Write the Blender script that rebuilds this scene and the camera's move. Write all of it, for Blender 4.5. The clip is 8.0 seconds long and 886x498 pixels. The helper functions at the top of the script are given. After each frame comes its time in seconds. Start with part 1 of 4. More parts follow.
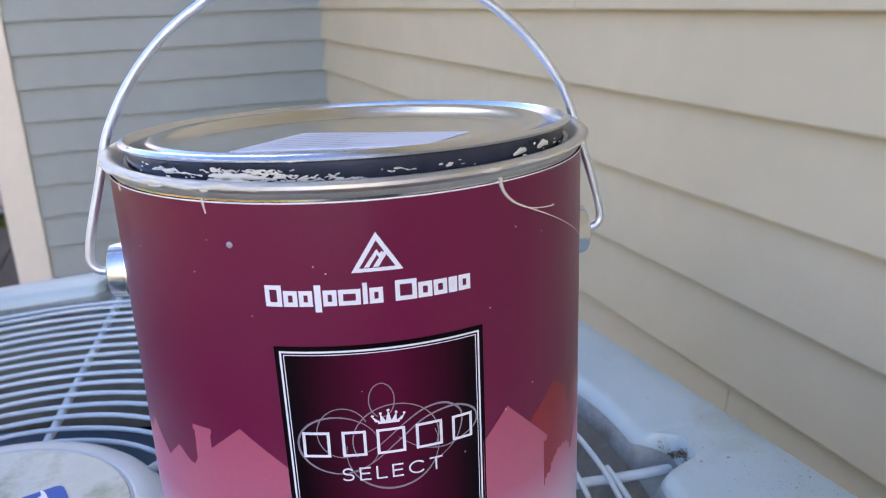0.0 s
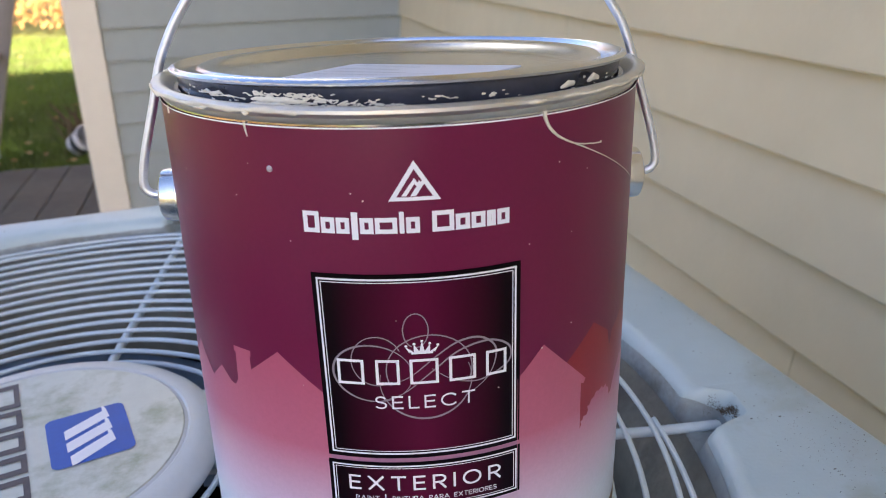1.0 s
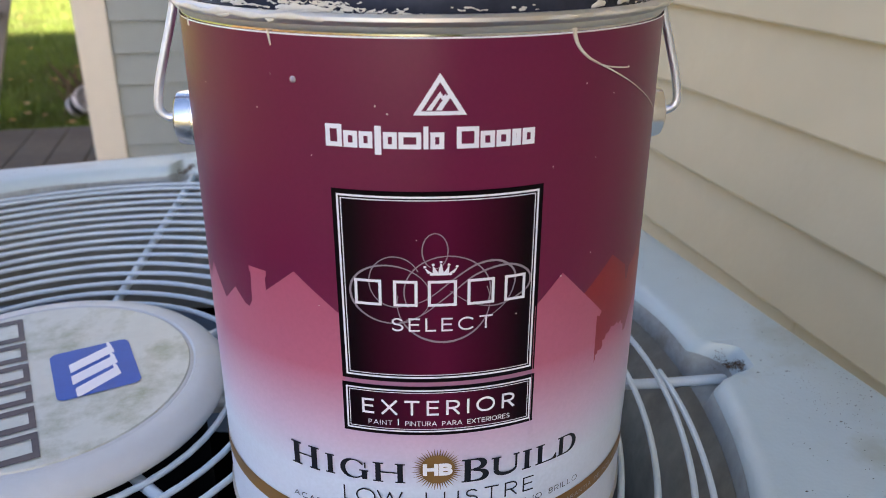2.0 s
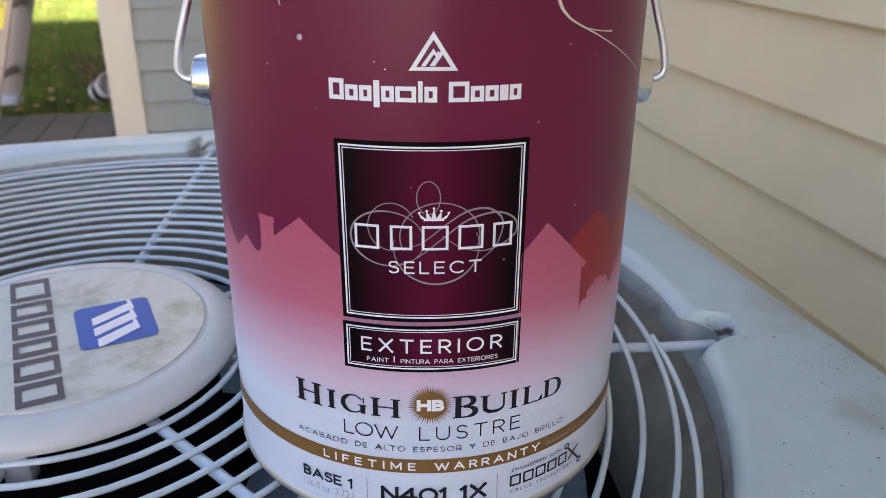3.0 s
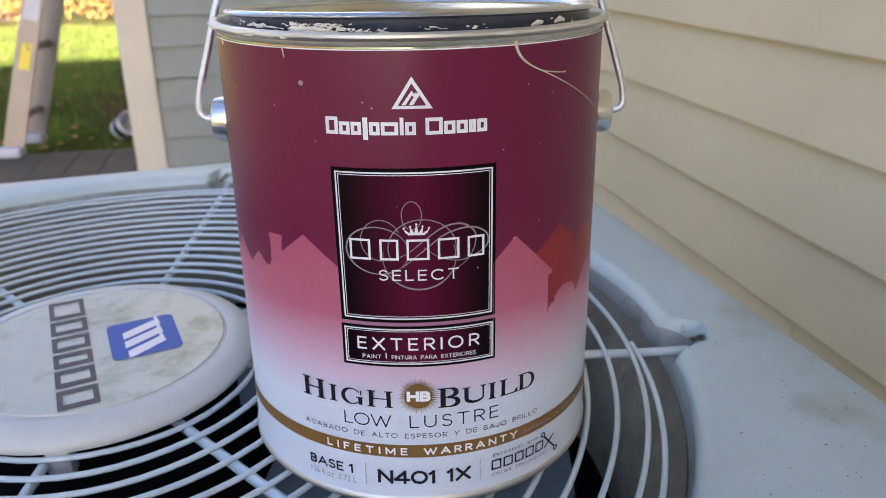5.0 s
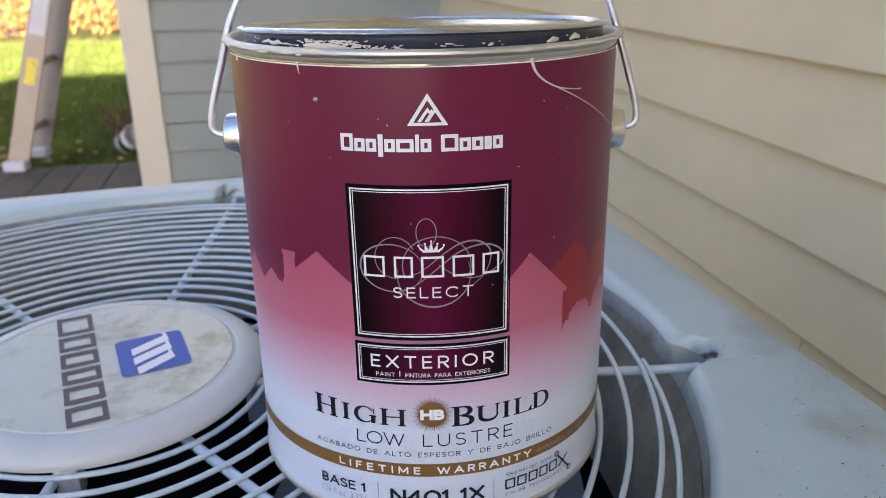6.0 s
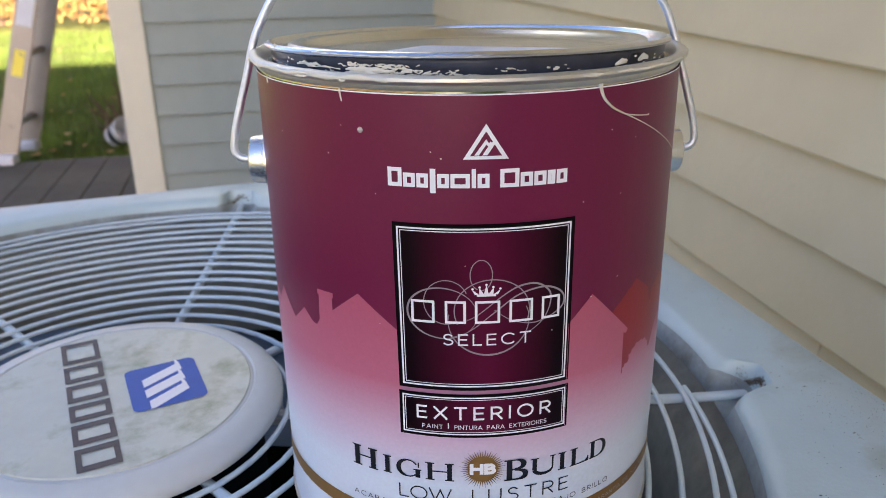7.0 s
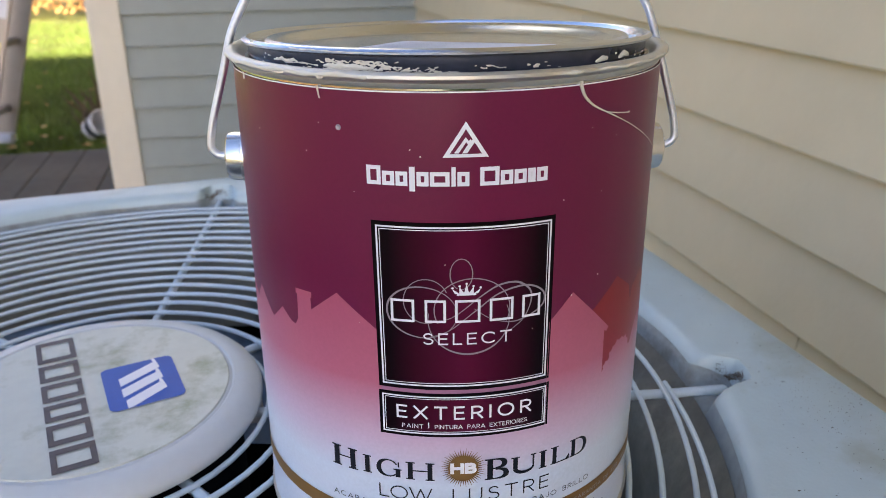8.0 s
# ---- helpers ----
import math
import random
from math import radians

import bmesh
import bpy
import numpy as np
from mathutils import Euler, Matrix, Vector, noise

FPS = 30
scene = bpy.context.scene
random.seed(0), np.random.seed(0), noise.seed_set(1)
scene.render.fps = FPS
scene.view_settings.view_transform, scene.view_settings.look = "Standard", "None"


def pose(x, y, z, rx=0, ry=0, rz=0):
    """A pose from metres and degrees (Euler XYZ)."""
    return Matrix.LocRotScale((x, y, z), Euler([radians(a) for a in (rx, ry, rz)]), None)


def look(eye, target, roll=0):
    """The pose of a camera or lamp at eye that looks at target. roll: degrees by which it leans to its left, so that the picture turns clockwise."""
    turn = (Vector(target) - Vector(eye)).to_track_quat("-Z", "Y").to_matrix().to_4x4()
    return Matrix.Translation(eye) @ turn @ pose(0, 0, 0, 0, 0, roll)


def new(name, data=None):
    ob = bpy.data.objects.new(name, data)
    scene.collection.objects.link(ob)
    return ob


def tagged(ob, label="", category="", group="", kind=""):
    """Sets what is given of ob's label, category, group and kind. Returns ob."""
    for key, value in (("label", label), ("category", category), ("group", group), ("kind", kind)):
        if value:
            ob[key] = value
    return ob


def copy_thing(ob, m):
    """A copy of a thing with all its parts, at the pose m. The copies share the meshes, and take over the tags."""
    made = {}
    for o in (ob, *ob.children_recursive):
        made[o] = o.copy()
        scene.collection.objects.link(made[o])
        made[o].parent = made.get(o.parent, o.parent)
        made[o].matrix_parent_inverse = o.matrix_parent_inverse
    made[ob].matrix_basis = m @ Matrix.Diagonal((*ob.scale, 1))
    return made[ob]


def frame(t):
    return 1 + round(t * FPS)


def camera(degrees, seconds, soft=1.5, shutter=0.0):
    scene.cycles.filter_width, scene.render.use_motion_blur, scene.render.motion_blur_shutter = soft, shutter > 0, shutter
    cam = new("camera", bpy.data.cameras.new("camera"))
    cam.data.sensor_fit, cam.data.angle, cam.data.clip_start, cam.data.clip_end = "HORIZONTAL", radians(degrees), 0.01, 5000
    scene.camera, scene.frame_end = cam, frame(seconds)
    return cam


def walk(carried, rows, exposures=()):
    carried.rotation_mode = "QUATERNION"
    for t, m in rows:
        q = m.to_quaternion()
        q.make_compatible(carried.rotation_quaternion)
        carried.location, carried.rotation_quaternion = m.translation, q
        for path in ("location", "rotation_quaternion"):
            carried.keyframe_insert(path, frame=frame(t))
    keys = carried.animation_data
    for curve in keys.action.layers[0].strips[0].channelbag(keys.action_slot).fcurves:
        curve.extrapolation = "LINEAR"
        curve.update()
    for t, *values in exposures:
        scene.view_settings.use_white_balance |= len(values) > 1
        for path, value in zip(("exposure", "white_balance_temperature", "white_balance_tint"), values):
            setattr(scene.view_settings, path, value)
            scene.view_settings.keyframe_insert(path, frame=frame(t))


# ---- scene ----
cam = camera(57.99, 8.0, soft=0.45)
# time, place in metres, turn in degrees
ROWS = [
    (0.0, -0.0173, -0.2909, 0.9943, 72.38, 2.20, -10.39),
    (0.5, -0.0089, -0.2937, 0.9918, 70.01, 1.99, -6.53),
    (1.0, -0.0088, -0.2912, 0.9878, 69.12, 1.53, -4.94),
    (1.5, -0.0078, -0.2930, 0.9802, 68.43, 0.65, -4.31),
    (1.7, -0.0137, -0.2930, 0.9759, 67.99, 0.05, -4.80),
    (2.8, -0.0179, -0.3106, 0.9679, 66.97, -0.88, -3.18),
    (3.0, -0.0104, -0.3181, 0.9663, 66.94, -0.48, -3.06),
    (3.5, -0.0103, -0.3219, 0.9594, 66.30, 0.26, -2.55),
    (4.0, -0.0109, -0.3323, 0.9527, 65.80, 0.32, -2.31),
    (4.5, -0.0035, -0.3508, 0.9722, 67.12, 0.69, -2.37),
    (4.7, -0.0013, -0.3592, 0.9748, 67.99, 0.84, -2.28),
    (5.8, 0.0016, -0.3638, 0.9811, 70.10, 0.70, -2.06),
    (6.0, -0.0040, -0.3596, 0.9774, 70.03, 0.84, -2.05),
    (6.5, -0.0171, -0.3464, 0.9779, 69.59, 0.85, -2.35),
    (7.0, -0.0247, -0.3264, 0.9855, 69.23, 0.83, -2.78),
    (7.5, -0.0277, -0.3227, 0.9845, 68.75, 0.61, -3.45),
    (8.0, -0.0239, -0.3235, 0.9863, 68.73, 0.47, -4.05),
]
walk(cam, [(t, pose(x, y, z, rx, ry, rz)) for t, x, y, z, rx, ry, rz in ROWS], [(0.0, 2.86, 5550, 26), (1.0, 2.74, 6050, 25), (3.0, 2.69, 6150, 24), (4.0, 2.70, 6150, 24), (4.5, 2.71, 6150, 23), (8.0, 2.67, 6150, 23)])
# a phone held close to its subject: the far things fall out of focus
cam.data.dof.use_dof = True
cam.data.dof.focus_distance = 0.275
cam.data.dof.aperture_fstop = 20.0

# ---- light ----
SUN_AZ, SUN_EL = radians(-76), radians(20)   # the sun stands behind the camera, over the added south wall
world = bpy.data.worlds.new("sky")
scene.world = world
world.use_nodes = True
wn = world.node_tree.nodes
sky = wn.new("ShaderNodeTexSky")
sky.sky_type = "NISHITA"
sky.sun_disc = False
sky.sun_elevation = SUN_EL
sky.sun_rotation = radians(90) - SUN_AZ
world.node_tree.links.new(sky.outputs["Color"], wn["Background"].inputs["Color"])
wn["Background"].inputs["Strength"].default_value = 0.07
sun = new("sun", bpy.data.lights.new("sun", "SUN"))
sun.data.energy = 5.0
sun.data.angle = radians(0.5)
sun.data.color = (1.0, 0.88, 0.70)
toward = Vector((math.cos(SUN_AZ) * math.cos(SUN_EL), math.sin(SUN_AZ) * math.cos(SUN_EL), math.sin(SUN_EL)))
sun.matrix_world = look(toward * 30, (0, 0, 0))


# ---- materials ----
def material(name, base, rough=0.5, metal=0.0, vary=0.0, scale=20.0, bump=0.0, bump_scale=200.0, stain=None, stain_scale=6.0, stain_from=0.55, spec=0.5, coat=0.0):
    """A surface whose colour varies at two scales, with fine relief and, where given, stains."""
    m = bpy.data.materials.new(name)
    m.use_nodes = True
    nt = m.node_tree
    b = nt.nodes["Principled BSDF"]
    b.inputs["Roughness"].default_value = rough
    b.inputs["Metallic"].default_value = metal
    b.inputs["Specular IOR Level"].default_value = spec
    b.inputs["Coat Weight"].default_value = coat
    tc = nt.nodes.new("ShaderNodeTexCoord")
    col = None
    if vary:
        mixes = None
        for s, w in ((scale, 1.0), (scale * 7.3, 0.6)):
            n = nt.nodes.new("ShaderNodeTexNoise")
            n.inputs["Scale"].default_value = s
            n.inputs["Detail"].default_value = 4
            nt.links.new(tc.outputs["Object"], n.inputs["Vector"])
            r = nt.nodes.new("ShaderNodeMapRange")
            r.inputs["From Min"].default_value, r.inputs["From Max"].default_value = 0.3, 0.7
            r.inputs["To Min"].default_value, r.inputs["To Max"].default_value = 1 - vary * w, 1 + vary * w
            nt.links.new(n.outputs["Fac"], r.inputs["Value"])
            if mixes is None:
                mixes = r.outputs[0]
            else:
                mul = nt.nodes.new("ShaderNodeMath")
                mul.operation = "MULTIPLY"
                nt.links.new(mixes, mul.inputs[0])
                nt.links.new(r.outputs[0], mul.inputs[1])
                mixes = mul.outputs[0]
        v = nt.nodes.new("ShaderNodeVectorMath")
        v.operation = "SCALE"
        v.inputs[0].default_value = base
        nt.links.new(mixes, v.inputs["Scale"])
        col = v.outputs[0]
        if stain:
            n = nt.nodes.new("ShaderNodeTexNoise")
            n.inputs["Scale"].default_value = stain_scale
            n.inputs["Detail"].default_value = 8
            n.inputs["Roughness"].default_value = 0.65
            nt.links.new(tc.outputs["Object"], n.inputs["Vector"])
            r = nt.nodes.new("ShaderNodeMapRange")
            r.inputs["From Min"].default_value, r.inputs["From Max"].default_value = stain_from, stain_from + 0.2
            nt.links.new(n.outputs["Fac"], r.inputs["Value"])
            mx = nt.nodes.new("ShaderNodeMix")
            mx.data_type = "RGBA"
            mx.inputs[7].default_value = (*stain, 1)
            nt.links.new(r.outputs[0], mx.inputs[0])
            nt.links.new(col, mx.inputs[6])
            col = mx.outputs[2]
        nt.links.new(col, b.inputs["Base Color"])
    else:
        b.inputs["Base Color"].default_value = (*base, 1)
    if bump:
        n = nt.nodes.new("ShaderNodeTexNoise")
        n.inputs["Scale"].default_value = bump_scale
        n.inputs["Detail"].default_value = 5
        nt.links.new(tc.outputs["Object"], n.inputs["Vector"])
        bp = nt.nodes.new("ShaderNodeBump")
        bp.inputs["Strength"].default_value = bump
        bp.inputs["Distance"].default_value = 0.002
        nt.links.new(n.outputs["Fac"], bp.inputs["Height"])
        nt.links.new(bp.outputs["Normal"], b.inputs["Normal"])
    return m


def height_ramp(m, stops, axis="Z"):
    """A printed colour that runs along the label's height: stops of (height in metres, colour)."""
    nt = m.node_tree
    b = nt.nodes["Principled BSDF"]
    tc = nt.nodes.new("ShaderNodeTexCoord")
    sep = nt.nodes.new("ShaderNodeSeparateXYZ")
    nt.links.new(tc.outputs["Object"], sep.inputs[0])
    lo, hi = stops[0][0], stops[-1][0]
    r = nt.nodes.new("ShaderNodeMapRange")
    r.inputs["From Min"].default_value, r.inputs["From Max"].default_value = lo, hi
    nt.links.new(sep.outputs[axis], r.inputs["Value"])
    ramp = nt.nodes.new("ShaderNodeValToRGB")
    el = ramp.color_ramp.elements
    while len(el) < len(stops):
        el.new(0.5)
    for e, (h, c) in zip(el, stops):
        e.position = (h - lo) / (hi - lo)
        e.color = (*c, 1)
    nt.links.new(r.outputs[0], ramp.inputs[0])
    n = nt.nodes.new("ShaderNodeTexNoise")
    n.inputs["Scale"].default_value = 700
    n.inputs["Detail"].default_value = 3
    nt.links.new(tc.outputs["Object"], n.inputs["Vector"])
    mottle = nt.nodes.new("ShaderNodeMapRange")
    mottle.inputs["From Min"].default_value, mottle.inputs["From Max"].default_value = 0.3, 0.7
    mottle.inputs["To Min"].default_value, mottle.inputs["To Max"].default_value = 0.97, 1.03
    nt.links.new(n.outputs["Fac"], mottle.inputs["Value"])
    v = nt.nodes.new("ShaderNodeVectorMath")
    v.operation = "SCALE"
    nt.links.new(ramp.outputs[0], v.inputs[0])
    nt.links.new(mottle.outputs[0], v.inputs["Scale"])
    nt.links.new(v.outputs[0], b.inputs["Base Color"])
    return m


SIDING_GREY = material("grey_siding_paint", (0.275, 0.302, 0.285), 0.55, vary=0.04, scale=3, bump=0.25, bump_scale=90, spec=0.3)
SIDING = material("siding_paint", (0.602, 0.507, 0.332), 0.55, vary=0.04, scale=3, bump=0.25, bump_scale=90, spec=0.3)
TRIM = material("trim_paint", (0.63, 0.58, 0.475), 0.5, vary=0.03, scale=4, bump=0.1, bump_scale=60)
AC_PAINT = material("ac_enamel", (0.425, 0.525, 0.54), 0.34, vary=0.04, scale=9, bump=0.12, bump_scale=500, stain=(0.27, 0.29, 0.22), stain_scale=7, stain_from=0.54)
WIRE = material("wire_coating", (0.51, 0.60, 0.64), 0.35, vary=0.04, scale=30, bump=0.1, bump_scale=400, stain=(0.5, 0.5, 0.44), stain_scale=16, stain_from=0.6)
CAP = material("cap_plastic", (0.54, 0.565, 0.55), 0.42, vary=0.03, scale=25, bump=0.08, bump_scale=300, stain=(0.55, 0.55, 0.48), stain_scale=22, stain_from=0.62)
DISC = material("cap_label", (0.53, 0.55, 0.47), 0.4, vary=0.05, scale=30, stain=(0.27, 0.29, 0.17), stain_scale=30, stain_from=0.52)
ORIFICE = material("dusty_orifice", (0.185, 0.182, 0.145), 0.7, vary=0.2, scale=14, bump=0.4, bump_scale=150, stain=(0.11, 0.10, 0.08), stain_scale=18, stain_from=0.5)
# near-black, so the deep shade inside the unit is put into the colour
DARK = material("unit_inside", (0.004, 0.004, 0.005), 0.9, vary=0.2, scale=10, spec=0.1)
BLADE = material("fan_blade", (0.15, 0.22, 0.31), 0.5, metal=0.0, vary=0.15, scale=20, bump=0.1, bump_scale=80)
STEEL = material("tinplate", (0.72, 0.71, 0.68), 0.24, metal=1.0, vary=0.06, scale=25, bump=0.03, bump_scale=60)
BANDSTEEL = material("bright_tinplate", (0.66, 0.66, 0.66), 0.09, metal=1.0, vary=0.08, scale=30, bump=0.03, bump_scale=90)
RIMSTEEL = material("dulled_tinplate", (0.64, 0.63, 0.60), 0.50, metal=1.0, vary=0.08, scale=40, bump=0.06, bump_scale=120, stain=(0.66, 0.63, 0.54), stain_scale=45, stain_from=0.44)
LIDSTEEL = material("lid_tinplate", (0.70, 0.72, 0.75), 0.26, metal=1.0, vary=0.05, scale=14, bump=0.02, bump_scale=40)
WIRESTEEL = material("zinc_wire", (0.74, 0.77, 0.82), 0.50, metal=1.0, vary=0.08, scale=60, bump=0.1, bump_scale=300)
GROOVE = material("dark_lining", (0.035, 0.040, 0.060), 0.25, vary=0.2, scale=40, coat=0.5)
GRASS = material("lawn", (0.15, 0.17, 0.013), 0.9, vary=0.35, scale=1.3, bump=0.8, bump_scale=60, stain=(0.10, 0.115, 0.025), stain_scale=1.2, stain_from=0.5)
DECK = material("weathered_boards", (0.085, 0.068, 0.044), 0.8, vary=0.2, scale=6, bump=0.4, bump_scale=60)
PAVE = material("pad_concrete", (0.36, 0.35, 0.33), 0.85, vary=0.1, scale=8, bump=0.4, bump_scale=80)
ALU = material("ladder_aluminium", (0.25, 0.22, 0.19), 0.45, metal=0.4, vary=0.06, scale=12)
YELLOW = material("yellow_sticker", (0.75, 0.62, 0.05), 0.5, vary=0.05)
GREYSTICK = material("grey_sticker", (0.52, 0.53, 0.58), 0.5, vary=0.05)
PAPER = material("lid_sticker_paper", (0.74, 0.75, 0.80), 0.45, vary=0.02, scale=30)
CREAM = material("cream_paint_drips", (0.68, 0.64, 0.53), 0.35, vary=0.05, scale=80, bump=0.2, bump_scale=300)

# ---- helpers of this scene ----
Z0 = 0.75          # top of the cooling unit above the lawn


def part(name, bm, mat, parent=None, label="", smooth=True, m=None):
    me = bpy.data.meshes.new(name)
    bmesh.ops.recalc_face_normals(bm, faces=bm.faces)
    bm.to_mesh(me)
    bm.free()
    me.materials.append(mat)
    if smooth:
        for p in me.polygons:
            p.use_smooth = True
        me.set_sharp_from_angle(angle=radians(40))
    ob = new(name, me)
    if parent is not None:
        ob.parent = parent
    if m is not None:
        ob.matrix_basis = m
    if label:
        tagged(ob, label)
    return ob


def empty(name, m, label, category, group="", kind=""):
    ob = new(name)
    ob.empty_display_size = 0.05
    ob.matrix_basis = m
    return tagged(ob, label, category, group, kind)


def box(bm, lo, hi, m=None, bevel=0.0):
    sub = bmesh.new()
    bmesh.ops.create_cube(sub, size=1)
    bmesh.ops.scale(sub, vec=[h - l for l, h in zip(lo, hi)], verts=sub.verts)
    bmesh.ops.translate(sub, vec=[(h + l) / 2 for l, h in zip(lo, hi)], verts=sub.verts)
    if bevel:
        bmesh.ops.bevel(sub, geom=sub.edges[:], offset=bevel, segments=2, affect="EDGES", profile=0.5)
    if m is not None:
        bmesh.ops.transform(sub, matrix=m, verts=sub.verts)
    add(bm, sub)
    return bm


def add(bm, sub):
    vs = {v: bm.verts.new(v.co) for v in sub.verts}
    for f in sub.faces:
        bm.faces.new([vs[v] for v in f.verts])
    sub.free()


def lathe(profile, seg=128, closed=False, a0=0.0, a1=360.0):
    """Turn a profile of (radius, height) about z."""
    bm = bmesh.new()
    full = abs(a1 - a0) >= 360
    n = seg if full else seg + 1
    cols = []
    for i in range(n):
        a = radians(a0 + (a1 - a0) * i / seg)
        cols.append([bm.verts.new((r * math.cos(a), r * math.sin(a), z)) for r, z in profile])
    k = len(profile)
    for i in range(seg):
        A, B = cols[i], cols[(i + 1) % n]
        for j in range(k if closed else k - 1):
            q = [A[j], B[j], B[(j + 1) % k], A[(j + 1) % k]]
            bm.faces.new(q)
    bmesh.ops.remove_doubles(bm, verts=bm.verts, dist=1e-6)
    return bm


def tube(points, radius, sides=10, closed=False, caps=True):
    """A round wire along points."""
    bm = bmesh.new()
    pts = [Vector(p) for p in points]
    n = len(pts)
    rings = []
    side = None
    for i, p in enumerate(pts):
        d = (pts[(i + 1) % n] - pts[i - 1]) if closed or 0 < i < n - 1 else (pts[1] - pts[0] if i == 0 else pts[-1] - pts[-2])
        d.normalize()
        if side is None:
            side = d.cross(Vector((0, 0, 1)))
            if side.length < 0.1:
                side = d.cross(Vector((0, 1, 0)))
        side = (side - d * side.dot(d)).normalized()
        up = d.cross(side)
        r = radius(i / max(1, n - 1)) if callable(radius) else radius
        rings.append([bm.verts.new(p + side * r * math.cos(2 * math.pi * k / sides) + up * r * math.sin(2 * math.pi * k / sides)) for k in range(sides)])
    for i in range(n if closed else n - 1):
        A, B = rings[i], rings[(i + 1) % n]
        for k in range(sides):
            bm.faces.new((A[k], A[(k + 1) % sides], B[(k + 1) % sides], B[k]))
    if caps and not closed:
        bm.faces.new(rings[0])
        bm.faces.new(rings[-1])
    return bm


def smooth_line(points, steps=8):
    """Catmull-Rom through points."""
    P = [Vector(p) for p in points]
    P = [P[0] * 2 - P[1]] + P + [P[-1] * 2 - P[-2]]
    out = []
    for i in range(1, len(P) - 2):
        a, b, c, d = P[i - 1:i + 3]
        for s in range(steps):
            t = s / steps
            out.append(0.5 * (2 * b + (c - a) * t + (2 * a - 5 * b + 4 * c - d) * t * t + (3 * b - a - 3 * c + d) * t ** 3))
    out.append(P[-2])
    return out


# ---- the house: two walls of lapped boards that meet in a corner ----
WALL = radians(99.5)                 # the long wall's run
WALL_OFF = 0.5126                      # from the can to the long wall
BACK_OFF = 2.5126                      # from the can to the far wall
LAP = 0.1012
LAP_Z = 0.015                          # where a lap's lower edge lies, above the unit's top
along = Vector((math.cos(WALL), math.sin(WALL), 0))
outw = Vector((math.sin(WALL), -math.cos(WALL), 0))
corner = along * BACK_OFF + outw * WALL_OFF


def wall_frame(origin, run, normal):
    """Local x along the run, y into the wall, z up, with z 0 on the lawn."""
    m = Matrix.Identity(4)
    m.col[0][:3], m.col[1][:3], m.col[2][:3], m.col[3][:3] = run, -normal, (0, 0, 1), (*origin.xy, 0)
    return m


def siding_board(length, lap, paint, thick=0.0155, name="siding_board"):
    bm = bmesh.new()
    prof = [(0.0, 0.0), (-thick, 0.001), (-thick - 0.0006, 0.003), (-0.0015, lap + 0.018), (0.0, lap + 0.018)]
    ends = [[bm.verts.new((x, y, z)) for y, z in prof] for x in (0.0, length)]
    for i in range(len(prof)):
        j = (i + 1) % len(prof)
        bm.faces.new((ends[0][i], ends[0][j], ends[1][j], ends[1][i]))
    bm.faces.new(ends[0])
    bm.faces.new(ends[1])
    me = bpy.data.meshes.new(name)
    bmesh.ops.recalc_face_normals(bm, faces=bm.faces)
    bm.to_mesh(me)
    bm.free()
    me.materials.append(paint)
    return me


def lapped_wall(name, m, length, height, label, joints=(), paint=None):
    w = empty(name, m, label, "wall", kind="structure")
    bm = bmesh.new()
    box(bm, (0, 0.001, 0), (length, 0.16, height))
    paint = paint or SIDING
    part("sheathing", bm, paint, w, smooth=False)
    first = (Z0 + LAP_Z) % LAP - LAP
    meshes = {}
    for i in range(int(height / LAP) + 1):
        z = first + i * LAP
        cuts = [0.0] + sorted(j for k, j in joints if k == i) + [length]
        for a, b in zip(cuts, cuts[1:]):
            ln = round(b - a - (0.0016 if b < length else 0), 4)
            if ln not in meshes:
                meshes[ln] = siding_board(ln, LAP, paint)
            o = new("siding_board", meshes[ln])
            o.parent = w
            o.matrix_basis = pose(a, 0, max(z, 0.02))
    return w


lapped_wall("wall_east", wall_frame(corner - along * 11.5, along, -outw), 11.5, 5.3, "beige painted lap siding wall beside the cooling unit", joints=((5, 9.373), (8, 10.044), (10, 9.726)))
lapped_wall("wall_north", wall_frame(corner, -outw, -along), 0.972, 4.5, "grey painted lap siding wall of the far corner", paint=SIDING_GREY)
# the south wall is an unseen addition; its height sets the lawn's shadow edge
lapped_wall("wall_south", wall_frame(corner - along * 11.52 - outw * 1.7, outw, along), 1.7, 6.1, "beige lap siding wall, unseen behind, added to shade the lawn")

bm = box(bmesh.new(), (0.972, -0.022, 0.0), (1.072, 0.12, 4.5), bevel=0.003)
t = part("trim_corner", bm, TRIM, smooth=False, m=wall_frame(corner, -outw, -along))
tagged(t, "cream painted corner board at the end of the siding", "trim", kind="structure")
bm = box(bmesh.new(), (0.0, -0.02, 0.0), (4.0, 0.12, 4.5))
t = part("wall_return", bm, SIDING, smooth=False, m=wall_frame(corner - outw * 1.06 + along * 0.125, along, -outw))
tagged(t, "beige painted side wall past the corner board", "wall", kind="structure")

# an unseen eave, added over the long wall to block sky on the right
bm = bmesh.new()
box(bm, (0.0, -0.42, 2.95), (11.5, 0.16, 3.0))
box(bm, (0.0, -0.44, 2.93), (11.5, -0.42, 3.12))
t = part("eave", bm, TRIM, smooth=False, m=wall_frame(corner - along * 11.5, along, -outw))
tagged(t, "cream painted eave, unseen, added to block sky light over the wall", "eave", kind="structure")

